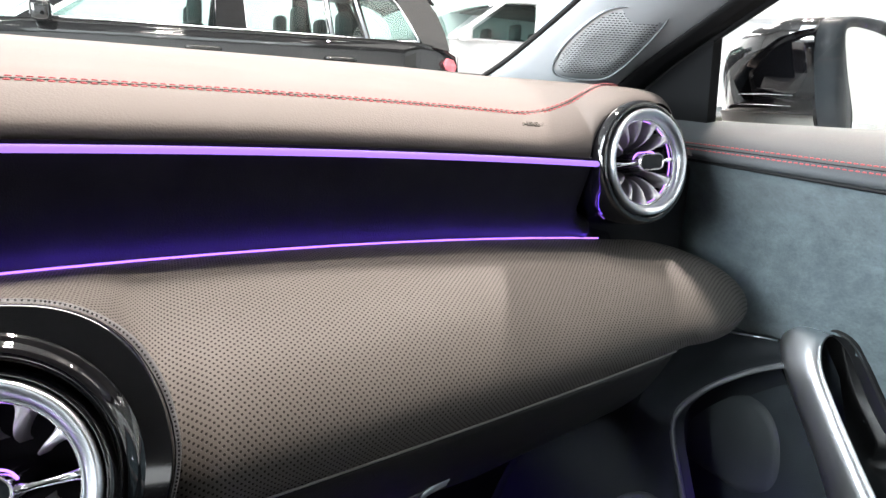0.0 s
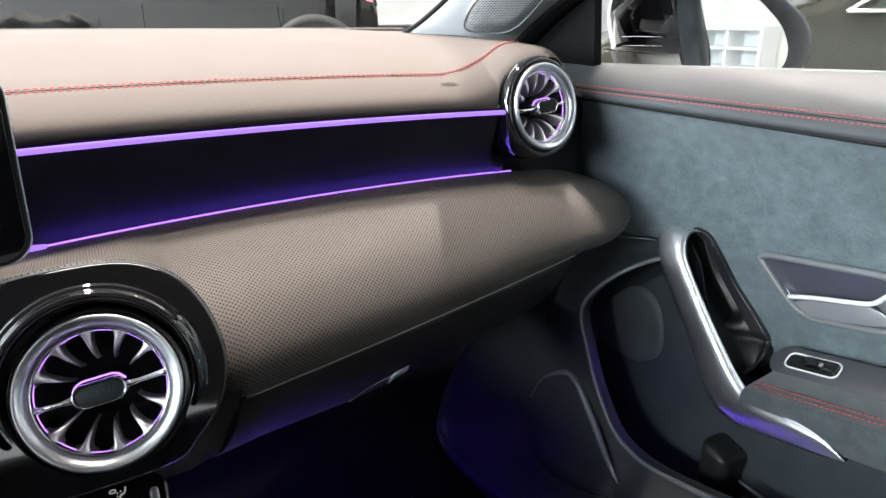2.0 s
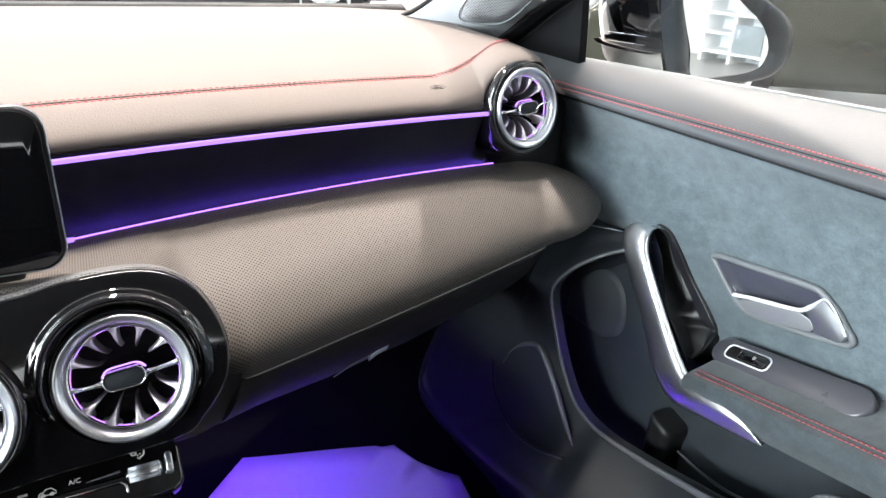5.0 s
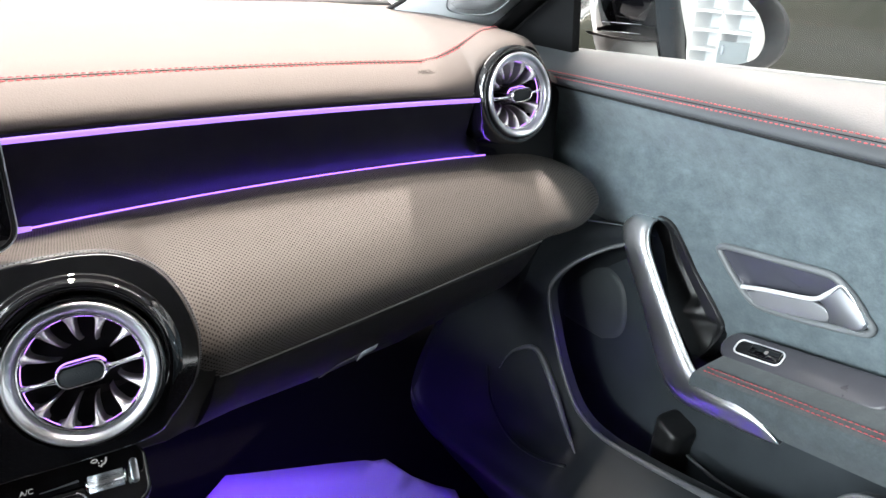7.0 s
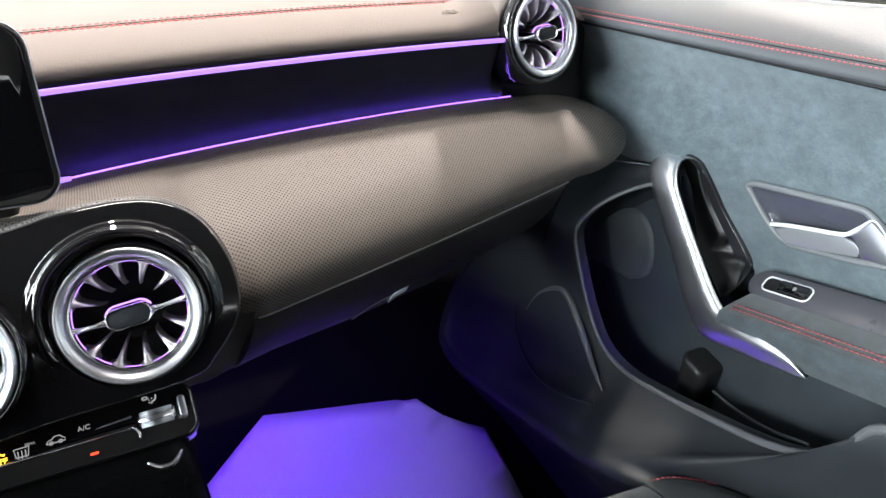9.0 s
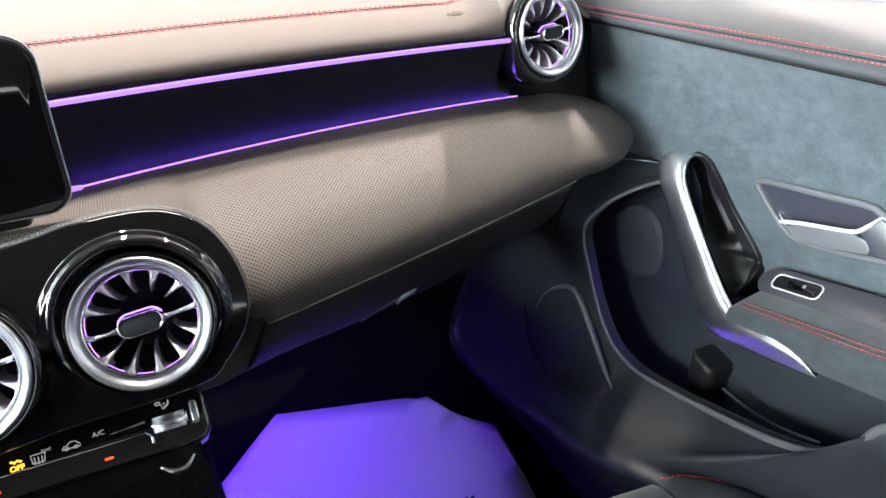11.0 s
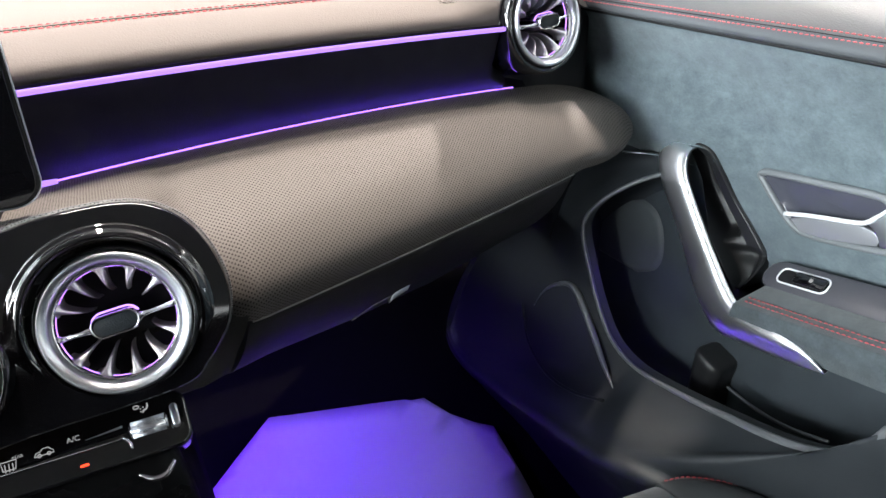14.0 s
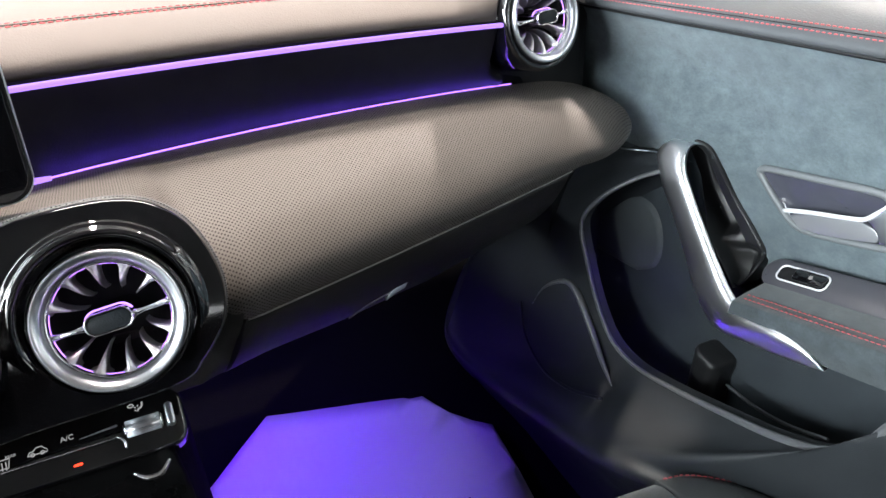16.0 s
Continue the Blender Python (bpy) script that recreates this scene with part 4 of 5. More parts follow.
    ridge = [(0.746, 0.122, 0.5765), (0.737, 0.122, 0.5735), (0.728, 0.117, 0.5640), (0.721, 0.107, 0.5500), (0.717, 0.0885, 0.5295), (0.713, 0.064, 0.5040), (0.708, 0.0345, 0.4760), (0.702, 0.005, 0.4525), (0.697, -0.019, 0.4415), (0.692, -0.047, 0.4410), (0.690, -0.076, 0.4440), (0.690, -0.1055, 0.4405), (0.690, -0.1274, 0.4305)]
    oc, rc = spline(outer, 48), spline(ridge, 48)
    rows = []
    for p, q in zip(oc, rc):
        w = (q - p).length
        rows.append([p + Vector((0.016, 0.002, 0)), p + Vector((0.004, 0, 0)), p.lerp(q, 0.10) + Vector((-0.07 * w, 0, 0)), p.lerp(q, 0.45) + Vector((-0.11 * w, 0, 0)), p.lerp(q, 0.82) + Vector((-0.11 * w, 0, 0)), p.lerp(q, 0.96) + Vector((-0.05 * w, 0, 0)), q + Vector((0.001, 0, 0)), q + Vector((0.005, 0.002, -0.002))])
    handle = part("pull_handle", sheet([spline(r, 20) for r in rows]), POLISHED, door, "polished aluminium pull handle")
    # tapered near-white rod paints the highlight along the handle's ridge
    part("handle_glint", tube([p + Vector((-0.0012, 0, 0)) for p in rc[6:46]], [0.0006 + 0.0016 * math.sin(math.pi * (k + 1) / 41) for k in range(40)], 8), BRIGHT, handle, "near-white line for the glint along the handle edge")
    # hollow grip bowl: deep beside the handle, rising over a soft edge to the door, with a ledge near its foot
    left, right = spline([(0.752, y, z) for y, z in GRIP_LEFT], 60), spline(GRIP_RIGHT, 60)
    rows = []
    for k, (p, q) in enumerate(zip(left, right)):
        v, row = k / 59, []
        row.append(p + Vector((0.034, 0, 0)))
        for s in steps(0.0, 1.0, 40):
            edge = blend(0.0, 0.06, v) * (1 - blend(0.97, 1.0, v)) * blend(0.0, 0.16, s)
            well = 0.022 * (1 - blend(0.44, 0.66, s + 0.26 * (v - 0.45))) * (1 - blend(0.66, 0.735, v + 0.10 * s))
            slope = 0.0090 * max(0.0, min(1.0, (0.95 - s) / 0.36))
            foot = 0.006 * blend(0.70, 0.80, v) * (1 - blend(0.70, 0.96, s))
            row.append(p.lerp(q, s) + Vector(((well + slope + foot) * edge + 0.004 * max(0.0, (s - 0.93) / 0.07) ** 2, 0, 0)))
        row.append(q + Vector((0.034, 0, 0)))
        rows.append(row)
    part("grip_shell", sheet(rows), GRIP, door, "hollow black grip shell behind the handle")
    part("grip_gap", tube([p + Vector((0.0005, -0.0005, 0)) for p in right[2:]], 0.0016, 8), RUBBER, door, "dark gap round the grip shell")

    # inner door opener in its recess
    path = closed_spline([Vector((suede_x(z, 0), y, z)) for y, z in OPENER_EDGE], 110)
    fc = sum(path, Vector()) / len(path)
    part("opener_frame", loop_tube([p + Vector((-0.0035, 0, 0)) for p in path], 0.0040, 10), FRAME_GREY, door, "soft grey opener frame")
    rows = [[fc + (p - fc) * k + Vector((dx, 0, 0)) for p in path] for k, dx in ((0.985, -0.003), (0.93, -0.0025), (0.90, 0.005), (0.84, 0.010), (0.7, 0.011), (0.5, 0.011), (0.3, 0.011), (0.02, 0.011))]
    for row in rows[2:]:
        for p in row:
            p.x -= 0.16 * max(0.0, p.y + 0.031 + 0.22 * (p.z - 0.55))
    part("opener_recess", sheet(rows, closed=True), SMOKE, door, "smoky grey glossy recess")
    plate_edge = [(-0.0040, 0.5290), (-0.0200, 0.5370), (-0.0470, 0.5430), (-0.0790, 0.5520), (-0.0950, 0.5500), (-0.1010, 0.5430), (-0.0990, 0.5370), (-0.0520, 0.5240), (-0.0190, 0.5190)]
    paddle_edge = [(-0.0820, 0.5570), (-0.0960, 0.5700), (-0.1050, 0.5810), (-0.1170, 0.5750), (-0.1280, 0.5640), (-0.1370, 0.5540), (-0.1360, 0.5470), (-0.1310, 0.5420), (-0.1030, 0.5390), (-0.0990, 0.5470), (-0.0900, 0.5540)]
    part("lever_plate", slab([(0.7655, y, z) for y, z in plate_edge], (0.006, 0, 0), 0.0012, 3), LEVER, door, "satin grey plate under the lever")
    lever = part("opener_lever", slab([(0.7625 + 0.10 * (z - 0.545), y, z) for y, z in paddle_edge], (0.006, 0, 0), 0.0025, 4), SILVER, door, "silver opener lever")
    edge = spline([(0.7625, y, z) for y, z in [(0.0010, 0.5340), (-0.0220, 0.5410), (-0.0460, 0.5470), (-0.0710, 0.5530), (-0.0850, 0.5580), (-0.0950, 0.5690), (-0.1050, 0.5810), (-0.1170, 0.5750), (-0.1280, 0.5640), (-0.1370, 0.5540)]], 50)
    part("lever_edge", tube(edge, [0.0026 - 0.0017 * blend(24, 34, k) for k in range(50)], 8), BRIGHT, lever, "bright polished lever edge")

    # lower carrier round the map pocket
    lip = [(0.726, 0.135, 0.545), (0.692, 0.158, 0.530), (0.667, 0.190, 0.497), (0.660, 0.212, 0.455), (0.660, 0.192, 0.402), (0.660, 0.163, 0.352), (0.660, 0.128, 0.317), (0.660, 0.080, 0.307), (0.660, 0.013, 0.318), (0.660, -0.055, 0.335), (0.660, -0.122, 0.354), (0.660, -0.170, 0.378), (0.662, -0.197, 0.410), (0.664, -0.222, 0.450), (0.670, -0.30, 0.458), (0.672, -0.50, 0.47)]
    rim = [(0.738, 0.160, 0.5520), (0.717, 0.207, 0.5485), (0.698, 0.275, 0.5150), (0.670, 0.340, 0.460), (0.630, 0.400, 0.380), (0.590, 0.430, 0.280), (0.572, 0.440, 0.185), (0.570, 0.370, 0.165), (0.570, 0.280, 0.185), (0.570, 0.190, 0.207), (0.570, 0.110, 0.227), (0.570, 0.040, 0.245), (0.576, -0.030, 0.270), (0.622, -0.110, 0.262), (0.680, -0.24, 0.25), (0.690, -0.50, 0.25)]
    lc, rm = spline(lip, 80), spline(rim, 80)
    rows = []
    for p, q in zip(lc, rm):
        rows.append(spline([p + Vector((0.014, 0, 0.002)), p + Vector((0.003, 0, 0)), p, p.lerp(q, 0.12) + Vector((-0.001, 0, 0)), p.lerp(q, 0.4) + Vector((0.004, 0, 0)), p.lerp(q, 0.75) + Vector((0.004, 0, 0.004)), q + Vector((0.010, 0, 0.002)), q + Vector((-0.002, 0.001, -0.006)), q + Vector((-0.001, 0.002, -0.022)), q + Vector((0.020, 0.004, -0.050)), q + Vector((0.06, 0.0, -0.12)), q + Vector((0.09, 0.0, -0.22))], 40))
    part("lower_carrier", sheet(rows), CARRIER, door, "black grained plastic carrier")
    part("pocket_lip", tube(spline([(x - 0.0005, y, z) for x, y, z in lip], 80), [0.0028 + 0.0022 * blend(36, 56, k) for k in range(80)], 10), LIP_GREY, door, "soft black rounded pocket lip")
    part("top_line", tube([(0.7135, 0.212, 0.5500), (0.7235, 0.190, 0.5525), (0.7340, 0.168, 0.5545)], 0.0010, 6), SILVER, door, "thin pale joint line")
    # pocket inside
    rows = []
    for y in steps(0.30, -0.60, 30):
        zt = 0.425 + 0.150 * blend(0.06, 0.14, y)
        rows.append(spline([(0.668, y, 0.25), (0.676, y, 0.236), (0.70, y, 0.232), (0.735, y, 0.236), (0.748, y, 0.262), (0.752, y, 0.34), (0.754, y, zt - 0.04), (0.756, y, zt)], 22))
    part("pocket", sheet(rows), POCKET, door, "black door pocket")
    part("pocket_front", sheet([[Vector((x, 0.285 - 0.05 * (z - 0.25), z)) for x in steps(0.655, 0.77, 4)] for z in steps(0.2, 0.6, 6)]), PLASTIC, door)
    part("pocket_recess", slab(spline([(0.7485, y, z) for y, z in ((0.300, 0.360), (0.302, 0.445), (0.280, 0.468), (0.215, 0.478), (0.180, 0.474), (0.160, 0.452), (0.152, 0.415), (0.162, 0.385), (0.195, 0.364))], 44), (0.012, 0, 0), 0.0115, 5), PAD_GREY, door, "raised grey pad in the pocket")
    rows = []
    for z, k, dy in ((0.225, 1.16, 0.0), (0.255, 1.06, 0.002), (0.285, 0.98, 0.003), (0.310, 0.97, 0.002), (0.328, 1.02, 0.0), (0.3345, 1.0, 0.0), (0.3375, 0.93, 0.0), (0.3385, 0.80, 0.0), (0.3388, 0.02, 0.0)):
        rows.append([Vector((0.735 + x, 0.028 + dy + y, z + 0.25 * y)) for x, y in rounded(0, 0, 0.046 * k, 0.040 * k, 0.0135 * k, 8)])
    part("bottle_divider", sheet(rows, closed=True), GRIP, door, "upright bottle divider with a hollowed flank")
    part("pocket_mat", tube(spline([(0.715, -0.01, 0.322), (0.712, -0.05, 0.322), (0.700, -0.10, 0.338), (0.690, -0.15, 0.362)], 20), 0.002, 6), PLASTIC_GREY, door, "edge of the rubber pocket mat")
    # ribs beside the speaker
    part("speaker_rib", tube(spline([(0.6295, 0.272, 0.307), (0.6364, 0.262, 0.3326), (0.6424, 0.2477, 0.3498), (0.648, 0.2233, 0.3643), (0.6496, 0.2016, 0.3614), (0.6485, 0.1685, 0.3308), (0.6410, 0.1244, 0.2936), (0.6310, 0.092, 0.281)], 40), [0.0008 + 0.0040 * math.sin(math.pi * (k / 39) ** 1.6) for k in range(40)], 10), LIP_GREY, door, "raised rib")
    part("speaker_edge", tube(spline([(0.6245, 0.295, 0.30), (0.612, 0.262, 0.262), (0.602, 0.200, 0.245), (0.600, 0.135, 0.256), (0.606, 0.080, 0.278)], 24), 0.0022, 8), PLASTIC, door, "edge of the speaker cover")
    return door


build_door()


# ---------- pillar with tweeter, and side window ----------
def build_pillar():
    pil = thing("windscreen_pillar", "dark grey windscreen pillar trim with tweeter grille", "pillar", kind="structure")
    fe = [(0.575, 0.62, 0.780), (0.572, 0.56, 0.792), (0.571, 0.50, 0.808), (0.578, 0.45, 0.831), (0.589, 0.33, 0.889), (0.588, 0.20, 0.946), (0.581, 0.155, 0.967), (0.530, 0.140, 0.990), (0.42, 0.130, 1.020)]
    re = [(0.712, 0.56, 0.730), (0.716, 0.50, 0.745), (0.719, 0.44, 0.775), (0.722, 0.36, 0.824), (0.720, 0.284, 0.860), (0.710, 0.16, 0.912), (0.692, 0.02, 0.968), (0.655, -0.20, 1.05)]
    f, r = spline(fe, 40), spline(re, 40)
    rows = []
    for a, b in zip(f, r):
        rows.append(spline([a + Vector((0.012, 0.015, 0.002)), a, a.lerp(b, 0.20) + Vector((-0.012, -0.009, -0.002)), a.lerp(b, 0.52) + Vector((-0.013, -0.017, -0.004)), a.lerp(b, 0.80) + Vector((-0.005, -0.011, -0.002)), b, b + Vector((0.014, 0.006, 0.004))], 22))
    part("trim", sheet(rows), PILLAR, pil, "dark grey pillar trim")
    # black band laid over the trim for the shade on its rear side
    band = [[a.lerp(b, k) + Vector((-0.005 * (1 - j / 3) - 0.003, -0.010 * (1 - j / 3) - 0.003, -0.002)) for j, k in enumerate((0.815, 0.87, 0.93, 1.005))] for a, b in zip(f, r)]
    part("shade_band", sheet(band, thick=0.002), RUBBER, pil, "black band for the pillar's shaded side along the door opening")
    part("outer_post", sheet([[a + Vector(d) for d in ((0.004, 0.006, 0.001), (0.022, 0.022, 0.004), (0.060, 0.036, 0.002), (0.110, 0.020, -0.010))] for a in f]), CAR_GREY, pil, "painted outer side of the pillar")
    part("front_seal", tube([p + Vector((-0.001, 0.002, 0.001)) for p in f], 0.0032, 8), RUBBER, pil, "black windscreen edge")
    part("rear_seal", tube([p + Vector((0.004, -0.001, -0.002)) for p in r], 0.006, 8), RUBBER, pil, "black door seal")
    out = [(0.601, 0.422, 0.818), (0.595, 0.386, 0.839), (0.602, 0.334, 0.863), (0.622, 0.311, 0.868), (0.650, 0.294, 0.866), (0.659, 0.303, 0.858), (0.664, 0.346, 0.834), (0.663, 0.387, 0.813), (0.651, 0.410, 0.806), (0.616, 0.431, 0.807)]
    n = Vector((-0.314, -0.436, -0.843)).normalized()
    ring = closed_spline([Vector(p) + Vector((0, 0, -0.007)) - n * 0.011 * (p[2] - 0.806) / 0.062 for p in out], 60)
    c = sum(ring, Vector()) / len(ring)
    flat = sum(((a - c).cross(b - c) for a, b in zip(ring, ring[1:] + ring[:1])), Vector()).normalized()
    n = flat if flat.dot(n) > 0 else -flat
    ring = [p - n * (p - c).dot(n) for p in ring]
    part("tweeter_rim", loop_tube([p + n * 0.001 for p in ring], 0.0012, 6), FRAME_GREY, pil, "grey tweeter rim")
    g = part("tweeter_grille", sheet([[c + (p - c) * s + n * d for p in ring] for s, d in ((1.0, -0.030), (0.985, -0.0010), (0.965, -0.0004), (0.945, 0.0010), (0.5, 0.0016), (0.02, 0.0018))], closed=True), MESH, pil, "grey tweeter grille")
    u = Vector((0.80, -0.55, 0.0))
    u = (u - n * u.dot(n)).normalized()
    v = n.cross(u)
    if v.z < 0:
        v = -v
    loc = [((p - c).dot(u), (p - c).dot(v)) for p in ring]

    def inside(x, y):
        hit = False
        for (x0, y0), (x1, y1) in zip(loc, loc[1:] + loc[:1]):
            if (y0 > y) != (y1 > y) and x < (x1 - x0) * (y - y0) / (y1 - y0) + x0:
                hit = not hit
        return hit
    web = bmesh.new()
    for i in range(-24, 25):
        for j in range(-14, 15):
            x, y = i * 0.0042 + (j % 2) * 0.0021, j * 0.0034
            if inside(x * 1.13, y * 1.13):
                p = c + u * x + v * y + n * (0.0022 - 0.0006 * abs(y) / 0.03)
                web.faces.new([web.verts.new(p + u * q[0] + v * q[1]) for q in rounded(0, 0, 0.0030, 0.0013, 0.0006, 2)])
    tagged(part("grille_web", web, RUBBER, g, "rows of small dark slots", smooth=False), kind="stuff")
    part("corner_panel", slab([(0.722, 0.303, 0.858), (0.724, 0.295, 0.745), (0.724, 0.50, 0.700), (0.722, 0.50, 0.760), (0.722, 0.36, 0.830)], (0.012, 0, 0)), DEEP_BLACK, pil, "black triangular corner panel", smooth=False)
    return pil


build_pillar()

pane = part("window_1", slab([(0.782, 0.30, 0.752), (0.870, -0.75, 0.78), (0.74, -0.60, 1.16), (0.715, 0.0, 0.98)], (0.004, 0, 0)), WINDSCREEN, smooth=False)
tagged(pane, "clear passenger side window", "window", kind="structure")
pane.visible_shadow = False
ws = part("window_2", sheet([[Vector((x, y + 0.10 * (1 - (x / 0.62) ** 2), z)) for x in steps(-0.66, 0.60, 12)] for y, z in ((0.66, 0.80), (0.34, 0.93), (0.12, 1.02), (0.0, 1.075))]), WINDSCREEN)
tagged(ws, "clear raked windscreen", "windscreen", kind="structure")
ws.visible_shadow = False


# ---------- door mirror ----------
def build_mirror():
    mir = thing("door_mirror", "gloss black door mirror with folded out housing", "mirror")
    # the glass and the edge of the shell, in a plane turned a little outwards
    glass_edge = [(0.849, 0.868), (0.893, 0.872), (0.952, 0.862), (1.019, 0.839), (1.075, 0.813), (1.106, 0.782), (1.098, 0.757), (1.062, 0.747), (0.986, 0.744), (0.896, 0.748), (0.876, 0.786), (0.857, 0.829)]
    shell_edge = [(0.829, 0.884), (0.891, 0.886), (0.969, 0.877), (1.060, 0.852), (1.131, 0.825), (1.162, 0.794), (1.156, 0.760), (1.122, 0.740), (1.053, 0.733), (0.957, 0.731), (0.876, 0.736), (0.840, 0.780), (0.815, 0.839), (0.812, 0.872)]
    def plane(pts):
        return closed_spline([Vector((x, 0.255 + 0.10 * (x - 0.97), z)) for x, z in pts], 72)
    g = plane([(0.857 + (x - 0.849) * 0.82 - 0.016 * blend(0.80, 0.86, z) * blend(0.95, 0.85, x), z - 0.006) for x, z in glass_edge])
    e = plane([(0.826 + (x - 0.812) * 0.875, z - 0.008) for x, z in shell_edge])
    c = Vector((0.975, 0.256, 0.800))
    def grown(k, dy, dx=0.0, dz=0.0):
        return [c + (p - c) * k + Vector((dx, dy, dz)) for p in e]
    rim = [[p + Vector((0, 0.006, 0)) for p in g], [p.lerp(q, 0.12) + Vector((0, -0.001, 0)) for p, q in zip(g, e)], [p.lerp(q, 0.75) + Vector((0, -0.004, 0)) for p, q in zip(g, e)], e, grown(1.01, 0.022)]
    part("rim", sheet(rim, closed=True), PLASTIC, mir, "satin dark grey rim")
    part("housing", sheet([grown(1.0, 0.021), grown(1.02, 0.024), grown(1.02, 0.060, -0.010), grown(0.96, 0.105, -0.014, -0.003), grown(0.86, 0.145, -0.016, -0.008), grown(0.68, 0.182, -0.016, -0.012), grown(0.40, 0.208, -0.014, -0.014), grown(0.05, 0.216, -0.014, -0.014)], closed=True, cap=True), GLOSS, mir, "gloss black housing")
    part("mirror_glass", slab(g, (0, 0.003, 0)), MIRROR, mir, "silvered mirror glass", smooth=False)
    low = [[Vector((p.x, p.y, min(p.z, 0.775))) + Vector((-0.002, -0.0008, -0.002)) for p in r] for r in (grown(1.024, 0.024), grown(1.030, 0.060, -0.010), grown(0.97, 0.105, -0.014, -0.003), grown(0.87, 0.145, -0.016, -0.008), grown(0.69, 0.182, -0.016, -0.012))]
    part("lower_shell", sheet(low, closed=True), SHELL_GREY, mir, "grey lower shell")
    for z in (0.772, 0.760):
        part("chrome_line", tube([(0.830, 0.285, z + 0.022), (0.818, 0.318, z + 0.022), (0.818, 0.350, z + 0.021)], 0.00035, 6), SILVER, mir, "thin bright line")
    part("foot", block((0.79, 0.30, 0.715), (0.90, 0.38, 0.745), 0.012), PLASTIC, mir, "black mirror foot")
    return mir


build_mirror()


# ---------- footwell, paper mat and seat ----------
def build_footwell():
    fl = thing("floor", "black carpeted footwell floor", "floor", kind="structure")
    rows = [[Vector((x, y, z - 0.010)) for x in steps(-0.9, 0.80, 10)] for y, z in ((-2.0, -0.02), (-0.2, -0.02), (0.10, -0.004), (0.20, 0.030), (0.33, 0.082), (0.50, 0.145), (0.62, 0.24), (0.70, 0.40), (0.70, 0.70))]
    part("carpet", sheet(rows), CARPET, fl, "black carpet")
    return fl


build_footwell()


def paper_point(x, y, lift=0.0):
    return Vector((x, y, 0.088 + 0.35 * (y - 0.33) + lift))


def build_paper():
    mat = thing("paper_floor_mat", "white protective paper floor mat with navy print", "paper mat")
    out = [(0.133, 0.342), (0.249, 0.430), (0.461, 0.385), (0.470, 0.380), (0.492, 0.377), (0.520, 0.336), (0.550, 0.309), (0.576, 0.292), (0.577, 0.212), (0.574, 0.132), (0.57, 0.02), (0.52, -0.08), (0.16, -0.06), (0.135, 0.10), (0.138, 0.193), (0.123, 0.285)]
    bm = slab([paper_point(x, y, 0.003) for x, y in out], (0, 0, -0.0012))
    bmesh.ops.triangulate(bm, faces=bm.faces[:])
    for _ in range(3):
        bmesh.ops.subdivide_edges(bm, edges=[e for e in bm.edges if e.calc_length() > 0.03], cuts=1)
        bmesh.ops.triangulate(bm, faces=bm.faces[:])
    for v in bm.verts:
        v.co.z += 0.0022 * noise.noise(v.co * 9.0) + 0.0035
    part("sheet", bm, PAPER, mat, "slightly creased white paper")
    def words(text, cx, cy, size, turn, width):
        m = Matrix.Translation(paper_point(cx, cy, 0.0094)) @ pose(0, 0, 0, 19.3, 0, 0) @ pose(0, 0, 0, 0, 0, turn)
        ob = lettering("lettering", text, INK, mat, m, size, 0.0001, "navy printed words")
        xs = [v.co.x for v in ob.data.vertices]
        for v in ob.data.vertices:
            v.co.x *= width / (max(xs) - min(xs))
        bm = bmesh.new()
        bm.from_mesh(ob.data)
        start = bm.faces[:]
        for k in (1, 2, 3):
            dup = bmesh.ops.duplicate(bm, geom=start)["geom"]
            bmesh.ops.translate(bm, verts=[g for g in dup if isinstance(g, bmesh.types.BMVert)], vec=(0.00065 * k, 0.0004 * (k % 2), 0.00004 * k))
        bm.to_mesh(ob.data)
        bm.free()
    words("SREČNO Z VAMI", 0.342, 0.206, 0.033, -7.5, 0.282)
    words("NA POTI", 0.339, 0.177, 0.033, -7.5, 0.143)
    for cx, cy, tw in ((0.500, 0.108, -12), (0.180, 0.155, 5)):
        pts = []
        for k in range(40):
            a = 2 * math.pi * k / 40
            x, y = 0.036 * math.cos(a) * (1 - 0.12 * math.sin(a)), 0.055 * math.sin(a)
            c, s = math.cos(radians(tw)), math.sin(radians(tw))
            pts.append(paper_point(cx + x * c - y * s, cy + x * s + y * c, 0.0092))
        pr = part("footprint", slab(pts, (0, 0, -0.0006)), INK_PALE, mat, "pale blue printed sole", smooth=False)
        part("outline", loop_tube([p + Vector((0, 0, 0.0002)) for p in pts], 0.0008, 5), INK, pr)
    return mat


build_paper()


